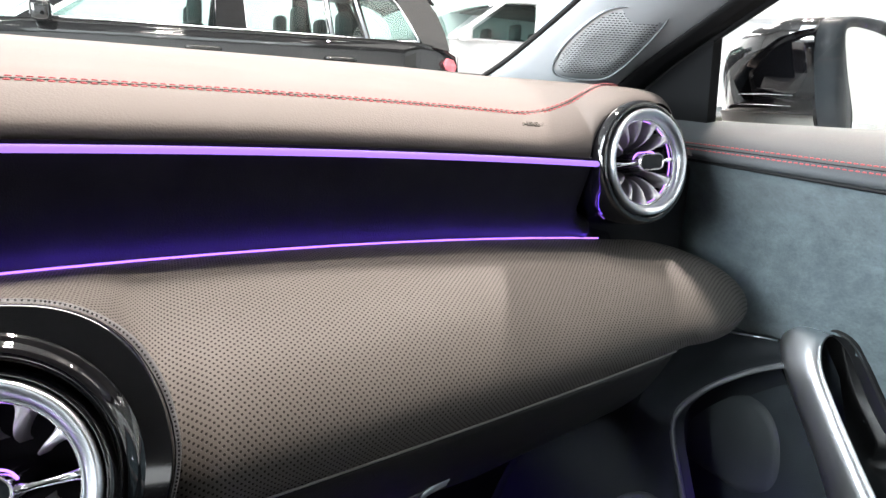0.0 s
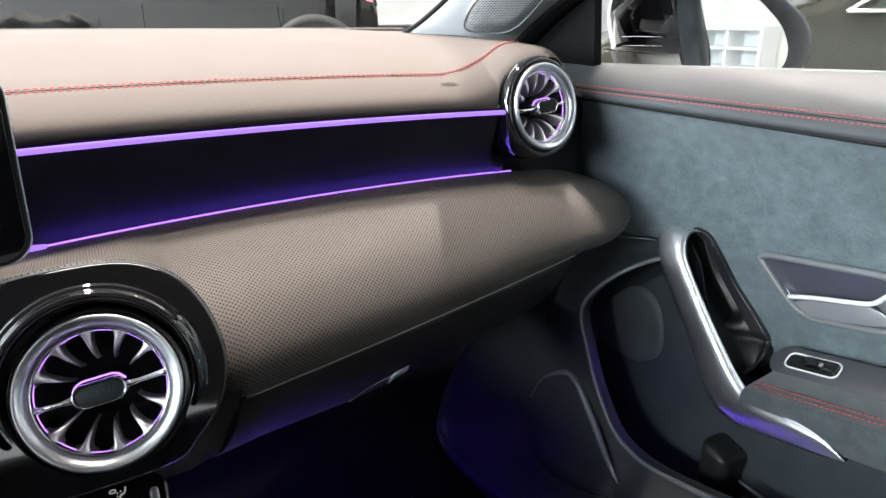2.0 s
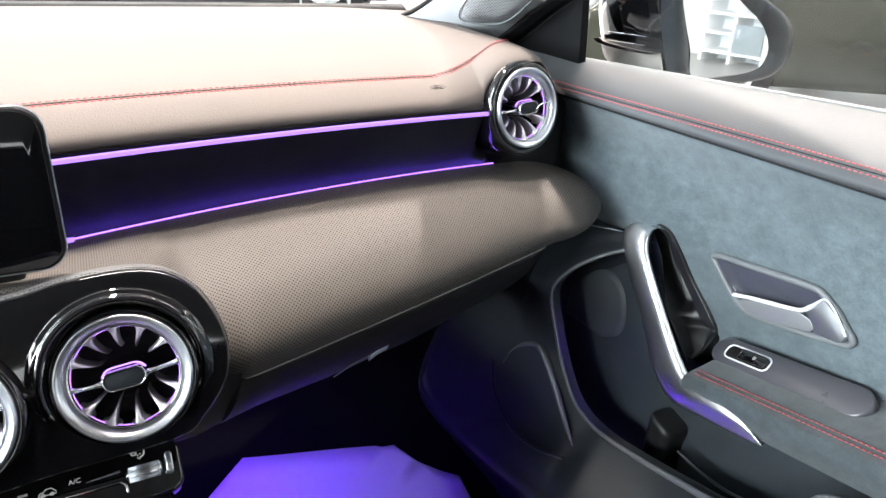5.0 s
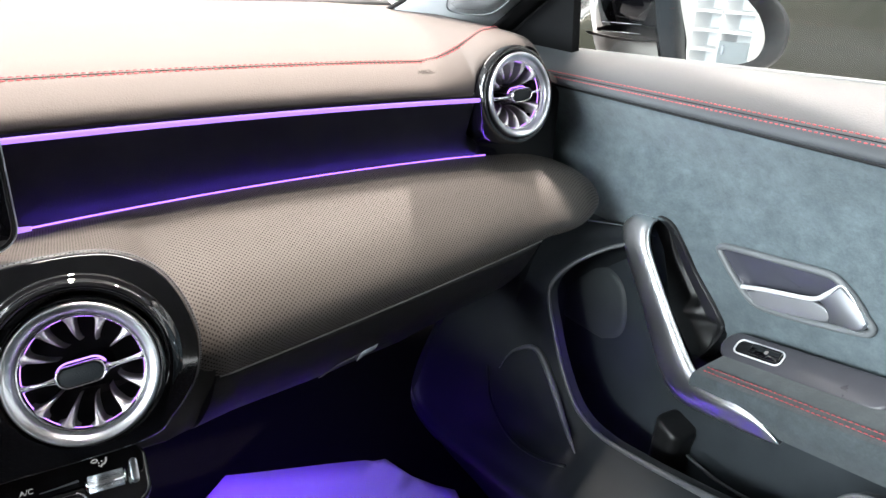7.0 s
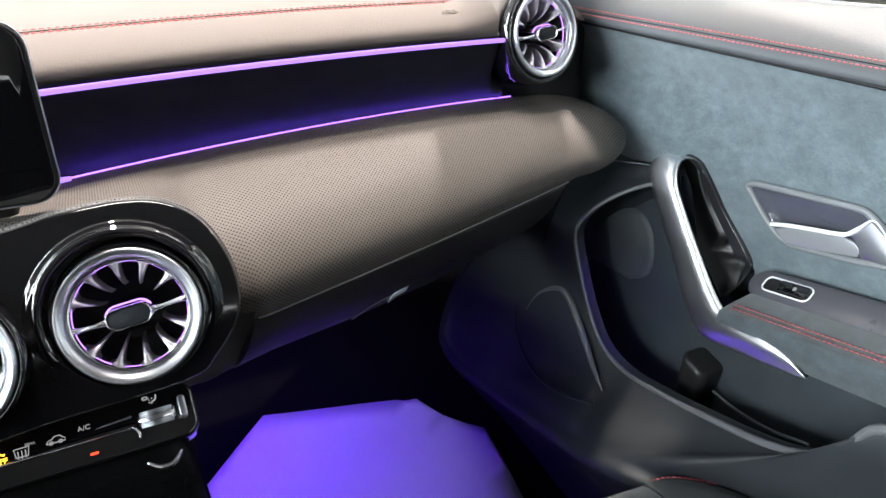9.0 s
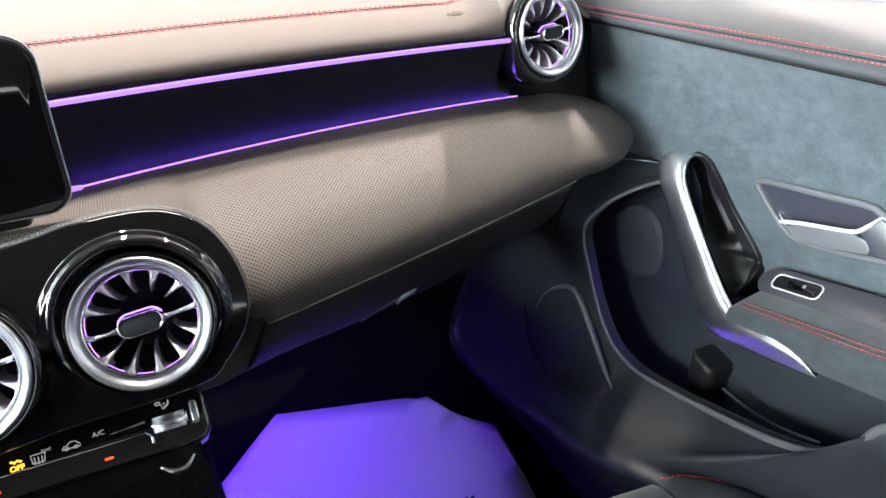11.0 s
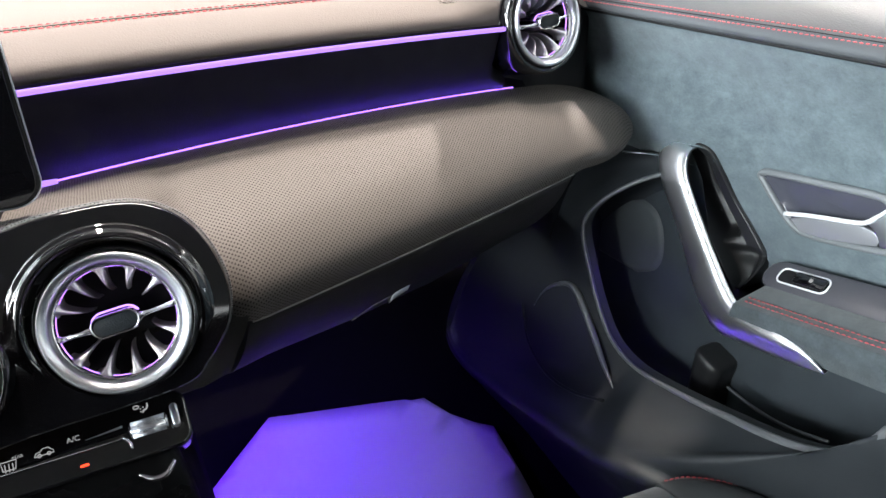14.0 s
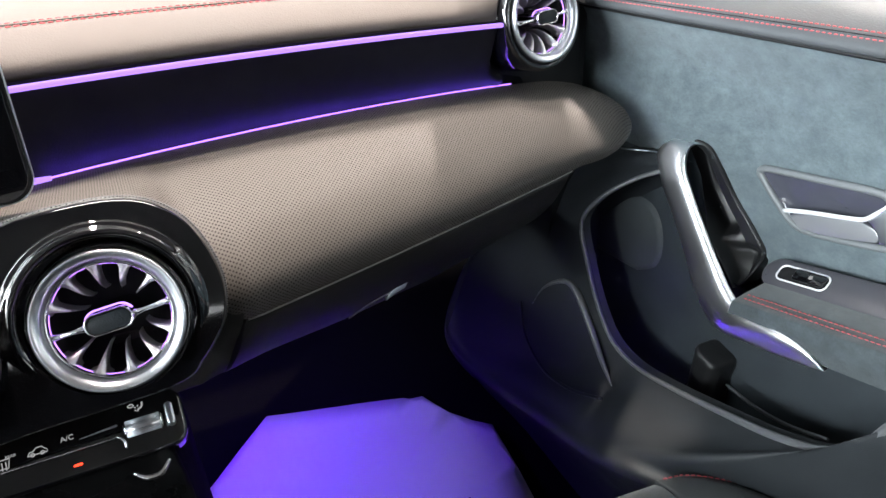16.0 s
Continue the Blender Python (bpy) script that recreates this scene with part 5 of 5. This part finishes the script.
def build_seat():
    seat = thing("front_seat", "sports seat cushion in grey suede and black leatherette with red stitching", "seat")
    edge = [(0.20, -0.20, 0.283), (0.26, -0.125, 0.286), (0.333, -0.085, 0.290), (0.412, -0.060, 0.291), (0.473, -0.052, 0.291), (0.561, -0.062, 0.292)]
    top = spline(edge, 30)
    rows = []
    for p in top:
        rows.append(spline([p + Vector((0, 0.004, -0.14)), p + Vector((0, 0.012, -0.07)), p + Vector((0, 0.006, -0.020)), p + Vector((0, -0.012, -0.001)), p + Vector((-0.005, -0.06, 0.006)), p + Vector((-0.01, -0.16, -0.004)), p + Vector((-0.01, -0.40, -0.030))], 26))
    part("cushion", sheet(rows), SEAT_SUEDE, seat, "dark grey suede cushion")
    be = [(0.566, -0.068, 0.293), (0.592, -0.078, 0.295), (0.626, -0.112, 0.297), (0.649, -0.165, 0.299), (0.657, -0.230, 0.300), (0.668, -0.36, 0.304), (0.668, -0.60, 0.31)]
    ie = [(0.560, -0.063, 0.292), (0.563, -0.090, 0.294), (0.556, -0.125, 0.296), (0.548, -0.160, 0.296), (0.544, -0.220, 0.292), (0.545, -0.36, 0.285), (0.545, -0.60, 0.28)]
    b, i = spline(be, 34), spline(ie, 34)
    rows = []
    for p, q in zip(b, i):
        w = (p - q).length
        rows.append(spline([q + Vector((0, 0, -0.006)), q, q.lerp(p, 0.35) + Vector((0, 0, 0.10 * w)), q.lerp(p, 0.75) + Vector((0, 0, 0.13 * w)), p, p + Vector((0.012, 0.006, -0.018)), p + Vector((0.016, 0.008, -0.10)), p + Vector((0.0, 0.0, -0.2))], 24))
    part("bolster", sheet(rows), SEAT_LEATHER, seat, "black leatherette side bolster")
    part("stitching", seam([[p + Vector((0.001, 0.001, 0.0005)) for p in b]], (0, 0, 1), 0.0044, 0.0016, 0.0008), RED_THREAD, seat, "red stitching")
    part("stitching", seam([[p + Vector((0.012 + 0.004, 0, 0.006)) for p in i[14:]], [p + Vector((0.004, 0, 0.002)) for p in i[14:]]], (0, 0, 1), 0.0044, 0.0016, 0.0008), RED_THREAD, seat, "red double stitching")
    part("base", block((0.24, -0.60, -0.01), (0.62, -0.16, 0.17), 0.03), PLASTIC, seat, "black seat base")
    return seat


build_seat()


# ---------- cabin shell behind and above the camera ----------
shell = part("car_roof", sheet([[Vector((x, y, z - 0.10 * (x / 0.62) ** 2)) for x in steps(-0.64, 0.64, 12)] for y, z in ((0.06, 1.10), (0.02, 1.125), (-0.24, 1.175), (-0.6, 1.21), (-1.2, 1.20), (-1.9, 1.12))], thick=0.03), HEADLINER)
tagged(shell, "grey fabric headliner of the car roof", "roof", kind="structure")
far_door = part("wall_driver_side", block((-0.86, -1.9, -0.03), (-0.80, 0.55, 0.74), 0.02), PLASTIC)
tagged(far_door, "black driver side door wall", "door wall", kind="structure")
rear = part("wall_rear", block((-0.8, -2.0, -0.03), (0.8, -1.85, 1.04), 0.05), CARPET)
tagged(rear, "black rear bulkhead of the cabin under the rear window", "bulkhead", kind="structure")
sill = part("wall_passenger_side", block((0.803, -1.9, -0.03), (0.84, 1.20, 0.745), 0.01), PLASTIC)
tagged(sill, "black outer side of the passenger door", "door wall", kind="structure")

# ---------- showroom ----------
GROUND, CEIL = -0.25, 4.4
X0, X1, Y0, Y1 = -7.5, 8.5, -7.5, 10.5
ground = part("ground", block((X0, Y0, GROUND - 0.1), (X1, Y1, GROUND)), TILE, smooth=False)
tagged(ground, "pale polished showroom floor", "floor", kind="structure")
for name, lo, hi in (("wall_north", (X0, Y1, GROUND), (X1, Y1 + 0.2, CEIL)), ("wall_south", (X0, Y0 - 0.2, GROUND), (X1, Y0, CEIL)), ("wall_west", (X0 - 0.2, Y0, GROUND), (X0, Y1, CEIL)), ("wall_east", (X1, Y0, GROUND), (X1 + 0.2, Y1, CEIL))):
    tagged(part(name, block(lo, hi), WALL, smooth=False), "plain white showroom wall", "wall", kind="structure")
tagged(part("ceiling", block((X0, Y0, CEIL), (X1, Y1, CEIL + 0.2)), CEILING_GREY, smooth=False), "grey showroom ceiling", "ceiling", kind="structure")


def wheel(parent, c, r=0.39, w=0.26):
    tyre = part("wheel", turned([(r * 0.66, -w / 2), (r * 0.93, -w / 2), (r, -w * 0.35), (r, w * 0.35), (r * 0.93, w / 2), (r * 0.66, w / 2)], 40), RUBBER, parent, "black tyre")
    tyre.matrix_basis = Matrix.Translation(c) @ pose(0, 0, 0, 90, 0, 0)
    part("rim", turned([(r * 0.66, w * 0.42), (r * 0.62, w * 0.46), (r * 0.58, w * 0.36), (r * 0.56, -0.05)], 40), SILVER, tyre, "silver rim")
    for k in range(5):
        a = radians(72 * k + 18)
        part("spoke", slab([Matrix.Rotation(a, 4, "Z") @ Vector(q) for q in ((r * 0.1, -0.045, w * 0.40), (r * 0.62, -0.022, w * 0.44), (r * 0.62, 0.022, w * 0.44), (r * 0.1, 0.045, w * 0.40))], (0, 0, -0.03), 0.006), SILVER, tyre, "silver spoke")
    part("hub", turned([(0.07, w * 0.36), (0.06, w * 0.44), (0.03, w * 0.46), (0.001, w * 0.46)], 20), SILVER, tyre)


def build_suv(m, name, paint, label):
    """A large estate-bodied car, nose to -x, near side at y = 0 towards -y."""
    car = thing(name, label, "car", at=m)
    ln, half = 5.05, 0.98
    # side profile: x along, lower edge, belt, roof
    xs = [0.0, 0.10, 0.30, 0.8, 1.3, 1.6, 2.2, 3.0, 4.0, 4.55, 4.85, 5.00, 5.05]
    belt = [0.78, 0.95, 1.02, 1.08, 1.12, 1.14, 1.16, 1.18, 1.205, 1.215, 1.20, 1.12, 0.95]
    rows = []
    for x, b in zip(xs, belt):
        inset = 0.0 if 0.3 < x < 4.8 else (0.10 if x > 4.8 else 0.16)
        lo = 0.32 if 0.3 < x < 4.9 else 0.45
        sec = [(half - inset, lo), (inset * 0.8 + 0.035, lo), (inset + 0.006, lo + 0.12), (inset, 0.62), (inset + 0.004, 0.84), (inset + 0.012, b - 0.10), (inset + 0.035, b - 0.02), (inset + 0.075, b), (half, b + 0.01)]
        near = spline([(x, y, z) for y, z in sec], 26)
        rows.append(near + [Vector((p.x, 2 * half - p.y, p.z)) for p in reversed(near)])
    dense = []
    for a, b in zip(rows, rows[1:]):
        for k in range(4):
            dense.append([p.lerp(q, k / 4) for p, q in zip(a, b)])
    dense.append(rows[-1])
    part("body", sheet(dense, closed=True, cap=True), paint, car, "glossy painted body")
    # glasshouse: pillars, roof
    prof = [(1.25, 1.10), (1.55, 1.33), (1.95, 1.62), (2.30, 1.745), (2.9, 1.79), (3.7, 1.79), (4.4, 1.74), (4.72, 1.66), (4.86, 1.50), (4.95, 1.22)]
    roof_rows = []
    for x, z in [(p.x, p.z) for p in spline([(x, 0, z) for x, z in prof], 40)]:
        i = 0.07 + 0.17 * max(0.0, (z - 1.12) / 0.67)
        roof_rows.append([Vector((x, i, z - 0.03)), Vector((x, i + 0.05, z)), Vector((x, half, z + 0.02)), Vector((x, 2 * half - i - 0.05, z)), Vector((x, 2 * half - i, z - 0.03))])
    part("roof", sheet(roof_rows[10:33], thick=0.03), paint, car, "painted roof")
    part("rear_window", sheet(roof_rows[32:]), TINTED, car, "dark rear window")
    part("windscreen", sheet(roof_rows[:11]), TINTED, car, "raked windscreen")

    def side(x, z, out=0.0):
        return Vector((x, 0.07 + 0.17 * max(0.0, (z - 1.12) / 0.67) - out, z))

    def pillar(a, b, w0, w1, label=""):
        part("pillar", slab([side(a[0] - w0, a[1]), side(a[0] + w0, a[1]), side(b[0] + w1, b[1]), side(b[0] - w1, b[1])], (0, 0.05, 0)), paint, car, label, smooth=False)
    for x0, x1 in ((2.95, 3.0), (3.92, 3.80), (4.60, 4.25)):
        part("far_pillar", slab([(x0 - 0.09, 1.86, 1.15), (x0 + 0.09, 1.86, 1.15), (x1 + 0.08, 1.72, 1.74), (x1 - 0.08, 1.72, 1.74)], (0, 0.04, 0)), PLASTIC, car, smooth=False)
    part("headlining", block((2.2, 0.30, 1.66), (4.4, 1.66, 1.70), 0.01), PLASTIC, car, "dark headlining")
    pillar((1.45, 1.13), (2.30, 1.72), 0.05, 0.05, "windscreen pillar")
    pillar((2.95, 1.17), (2.93, 1.74), 0.125, 0.10)
    pillar((4.12, 1.20), (3.96, 1.74), 0.035, 0.035)
    pillar((3.80, 1.20), (3.72, 1.74), 0.025, 0.025)
    part("rear_quarter", slab([side(4.66, 1.20), side(4.93, 1.16), side(4.885, 1.32), side(4.80, 1.50), side(4.70, 1.62), side(4.55, 1.70), side(4.10, 1.75), side(4.12, 1.705), side(4.40, 1.60)], (0, 0.05, 0)), paint, car, "painted rear quarter", smooth=False)
    for pts in (((1.62, 1.16), (2.82, 1.18), (2.83, 1.70), (2.36, 1.68)), ((3.08, 1.185), (3.77, 1.20), (3.69, 1.71), (3.04, 1.72)), ((3.83, 1.20), (4.08, 1.205), (3.92, 1.71), (3.75, 1.71)), ((4.16, 1.205), (4.62, 1.215), (4.38, 1.58), (4.16, 1.69), (4.0, 1.71))):
        part("side_window", slab([side(x, z, -0.01) for x, z in pts], (0, 0.006, 0)), TINTED, car, "tinted side window", smooth=False)
    part("chrome_line", tube([side(x, z, 0.006) for x, z in spline_2d([(1.55, 1.150), (2.7, 1.175), (3.7, 1.195), (4.35, 1.205), (4.62, 1.222)], 30)], 0.014, 6), CHROME, car, "bright belt line")
    part("chrome_line", tube([side(x, z, 0.006) for x, z in spline_2d([(4.62, 1.222), (4.50, 1.42), (4.34, 1.60), (4.05, 1.71), (3.6, 1.735), (2.5, 1.735)], 30)], 0.011, 6), CHROME, car, "bright window line")
    for a, b in (((3.80, 1.20), (3.72, 1.72)), ((4.12, 1.20), (3.96, 1.72))):
        part("window_post", tube([side(*a, 0.006), side(*b, 0.006)], 0.014, 6), SILVER, car, "bright window post")
    for x0, x1, z0, z1 in ((2.955, 2.960, 0.40, 1.17), (4.10, 4.06, 0.90, 1.19), (1.52, 1.53, 0.40, 1.10)):
        part("door_gap", tube([(x0, 0.000, z0), (x0, -0.002, 0.62), (x1, 0.003, 0.86), (x1, 0.035, z1 - 0.03)], 0.006, 6), RUBBER, car)
    for x in (2.72, 3.86):
        part("door_handle", tube(spline([(x - 0.13, -0.004, 1.005), (x - 0.10, -0.035, 1.01), (x + 0.10, -0.035, 1.012), (x + 0.13, -0.004, 1.008)], 14), 0.016, 8), paint, car, "body coloured door handle")
    for x in (0.98, 4.385):
        part("wheel_arch", tube([(x + 0.455 * math.cos(radians(a)), 0.022, 0.37 + 0.455 * math.sin(radians(a))) for a in range(0, 181, 9)], 0.043, 8), ARCH, car, "grey wheel arch cladding")
        part("arch_hollow", slab([(x + 0.43 * math.cos(radians(a)), -0.006, 0.37 + 0.43 * math.sin(radians(a))) for a in range(0, 181, 9)], (0, 0.008, 0)), RUBBER, car)
        wheel(car, (x, 0.06, 0.37), 0.37)
        wheel(car, (x, 1.84, 0.37), 0.37)
    part("sill", block((1.45, -0.015, 0.28), (3.62, 0.10, 0.40), 0.03), ARCH, car, "grey sill cladding")
    part("tail_lamp", slab([(4.90, 0.060, 0.99), (5.00, 0.095, 0.96), (5.03, 0.110, 1.03), (4.98, 0.095, 1.09), (4.90, 0.060, 1.10), (4.87, 0.050, 1.05)], (0, 0.06, 0), 0.02, 4), TAIL, car, "red tail lamp")
    part("bumper", block((4.72, 0.06, 0.36), (5.10, 1.9, 0.62), 0.06), ARCH, car, "grey rear bumper")
    part("wing_mirror", block((1.52, -0.20, 1.10), (1.66, 0.02, 1.26), 0.045), paint, car, "wing mirror")
    for x in (2.62, 3.52, 3.95):
        for y in (0.42, 1.45):
            part("headrest", block((x, y, 1.22), (x + 0.12, y + 0.26, 1.46), 0.05), PLASTIC_GREY, car, "dark headrest")
            part("backrest", block((x - 0.02, y - 0.10, 0.7), (x + 0.14, y + 0.36, 1.24), 0.06), PLASTIC_GREY, car, "dark seat back")
    return car


def spline_2d(pts, n):
    return [(p.x, p.y) for p in spline([(a, b, 0) for a, b in pts], n)]


PLINTH = 0.0
tagged(part("display_platform", block((-3.4, 5.4, GROUND), (4.2, 8.6, PLINTH), 0.02), WALL, smooth=False), "low white display platform under a car", "platform")
build_suv(pose(-2.19, 5.80, PLINTH), "parked_suv", CAR_BLACK, "large black estate car with bright belt line, parked")
build_suv(pose(2.55, 8.8, 0.40), "parked_suv", CAR_WHITE, "white estate car parked behind the black one")
tagged(part("display_platform", block((2.45, 8.70, GROUND), (8.3, 10.45, 0.40), 0.02), WALL, smooth=False), "white display platform under a car", "platform")


def build_coupe(m):
    car = thing("parked_coupe", "glossy dark olive grey car with bright window frame, parked", "car", at=m)
    prof = [(0.0, 0.62), (0.25, 0.78), (0.9, 0.90), (1.35, 0.98), (1.9, 1.28), (2.5, 1.42), (3.2, 1.38), (3.9, 1.12), (4.35, 1.02), (4.5, 0.80)]
    rows = []
    for p in spline([(x, 0, z) for x, z in prof], 40):
        z = p.z
        cab = max(0.0, (z - 1.0) / 0.42)
        sec = [(0.04, 0.25), (0.0, 0.45), (0.0, 0.62), (0.03, min(z - 0.03, 0.88)), (0.07 + 0.12 * cab, z - 0.06), (0.22 + 0.12 * cab, z), (0.9, z + 0.02)]
        near = spline([(p.x, y, zz) for y, zz in sec], 20)
        rows.append(near + [Vector((q.x, 1.8 - q.y, q.z)) for q in reversed(near)])
    part("body", sheet(rows, closed=True, cap=True), CAR_GREY, car, "glossy dark body")
    part("side_window", slab([(1.62, -0.002, 0.94), (3.75, 0.0, 0.98), (3.3, 0.12, 1.28), (2.5, 0.14, 1.33), (2.0, 0.10, 1.22)], (0, 0.01, 0)), TINTED, car, "tinted side window", smooth=False)
    part("chrome_line", tube([(1.50, -0.012, 0.925), (2.6, -0.012, 0.945), (3.85, 0.0, 0.97)], 0.014, 6), CHROME, car, "bright belt line")
    part("chrome_line", tube([(1.50, -0.012, 0.925), (2.0, 0.075, 1.22), (2.5, 0.115, 1.335), (3.2, 0.10, 1.30)], 0.013, 6), CHROME, car, "bright window line")
    for x in (0.85, 3.65):
        wheel(car, (x, 0.10, 0.33), 0.33, 0.22)
        wheel(car, (x, 1.70, 0.33), 0.33, 0.22)
    return car


build_coupe(pose(2.917, 3.01, GROUND + 0.19, 0, 0, -38))
tagged(part("display_platform", block((2.2, 0.2, GROUND), (7.2, 3.9, GROUND + 0.188), 0.01), TILE, smooth=False), "flat pale platform under a car", "platform")


def build_cabinet(m, w, h, d):
    cab = thing("display_cabinet", "white showroom cabinet with open shelves and grey doors", "cabinet", "showroom cabinets", at=m)
    for x in (0, w / 2, w - 0.03):
        part("side_panel", block((x, 0, 0), (x + 0.03, d, h), 0.003), WALL, cab, smooth=False)
    for k in range(5):
        part("shelf", block((0.03, 0, 0.1 + (h - 0.14) * k / 4), (w - 0.03, d, 0.13 + (h - 0.14) * k / 4), 0.003), WALL, cab, smooth=False)
    part("back_panel", block((0, d, 0), (w, d + 0.02, h)), WALL, cab, smooth=False)
    dr = part("door", block((0.035, -0.02, 0.13), (w / 2 - 0.005, 0.0, h * 0.45), 0.004), GREY_PRINT, cab, "grey cabinet door", smooth=False)
    part("handle", block((w / 2 - 0.08, -0.045, h * 0.30), (w / 2 - 0.06, -0.02, h * 0.40), 0.004), SILVER, dr)
    return cab


build_cabinet(pose(6.0, 6.2, GROUND, 0, 0, -50), 2.0, 2.1, 0.4)
build_cabinet(pose(7.75, -3.0, GROUND, 0, 0, -90), 0.8, 1.0, 0.4)
tagged(part("wall_partition", block((8.2, -7.0, GROUND), (8.35, -0.5, 3.2), 0.01), BEIGE, smooth=False), "beige showroom partition", "partition wall", kind="structure")


def build_banner(m, w, h, printed, mat, label):
    ban = thing("poster_stand", label, "poster stand", "showroom poster stands", at=m)
    part("panel", block((0, 0, 0.02), (w, 0.05, h), 0.005), WALL, ban, smooth=False)
    part("print", block((0.02, -0.004, 0.30), (printed, 0.0, h * 0.80)), mat, ban, "printed poster", smooth=False)
    part("foot", block((0.06, -0.2, 0), (w - 0.06, 0.25, 0.02), 0.004), SILVER, ban, smooth=False)


build_banner(pose(3.53, 5.70, GROUND, 0, 0, -32), 1.1, 2.6, 0.34, BLUE_PRINT, "tall white display panel with a pale blue poster")
build_banner(pose(5.88, 3.54, GROUND, 0, 0, -58), 0.24, 3.4, 0.22, PALE_GREY, "narrow white display panel with a pale grey print")

cowl = part("wall_front", block((-0.86, 0.72, -0.03), (0.84, 1.20, 0.750), 0.03), PLASTIC)
tagged(cowl, "dark bonnet and bulkhead ahead of the windscreen", "bonnet", kind="structure")


# ---------- downlights in the showroom ceiling ----------
def build_downlight(m):
    lamp = thing("downlight", "small round white ceiling downlight, lit", "ceiling light", "showroom downlights", at=m)
    part("housing", turned([(0.13, 0.0), (0.13, -0.02), (0.10, -0.025), (0.095, -0.012), (0.0, -0.010)], 24), WALL, lamp)
    part("lens", turned([(0.085, -0.013), (0.05, -0.017), (0.001, -0.018)], 24), DOWNLIGHT, lamp, "bright lens")
    return lamp


first = build_downlight(pose(-4.5, -5.0, CEIL - 0.001))
for i in range(5):
    for j in range(6):
        if i or j:
            copy_thing(first, pose(-4.5 + 2.35 * i + 0.2 * (j % 2), -5.0 + 2.5 * j, CEIL - 0.001))
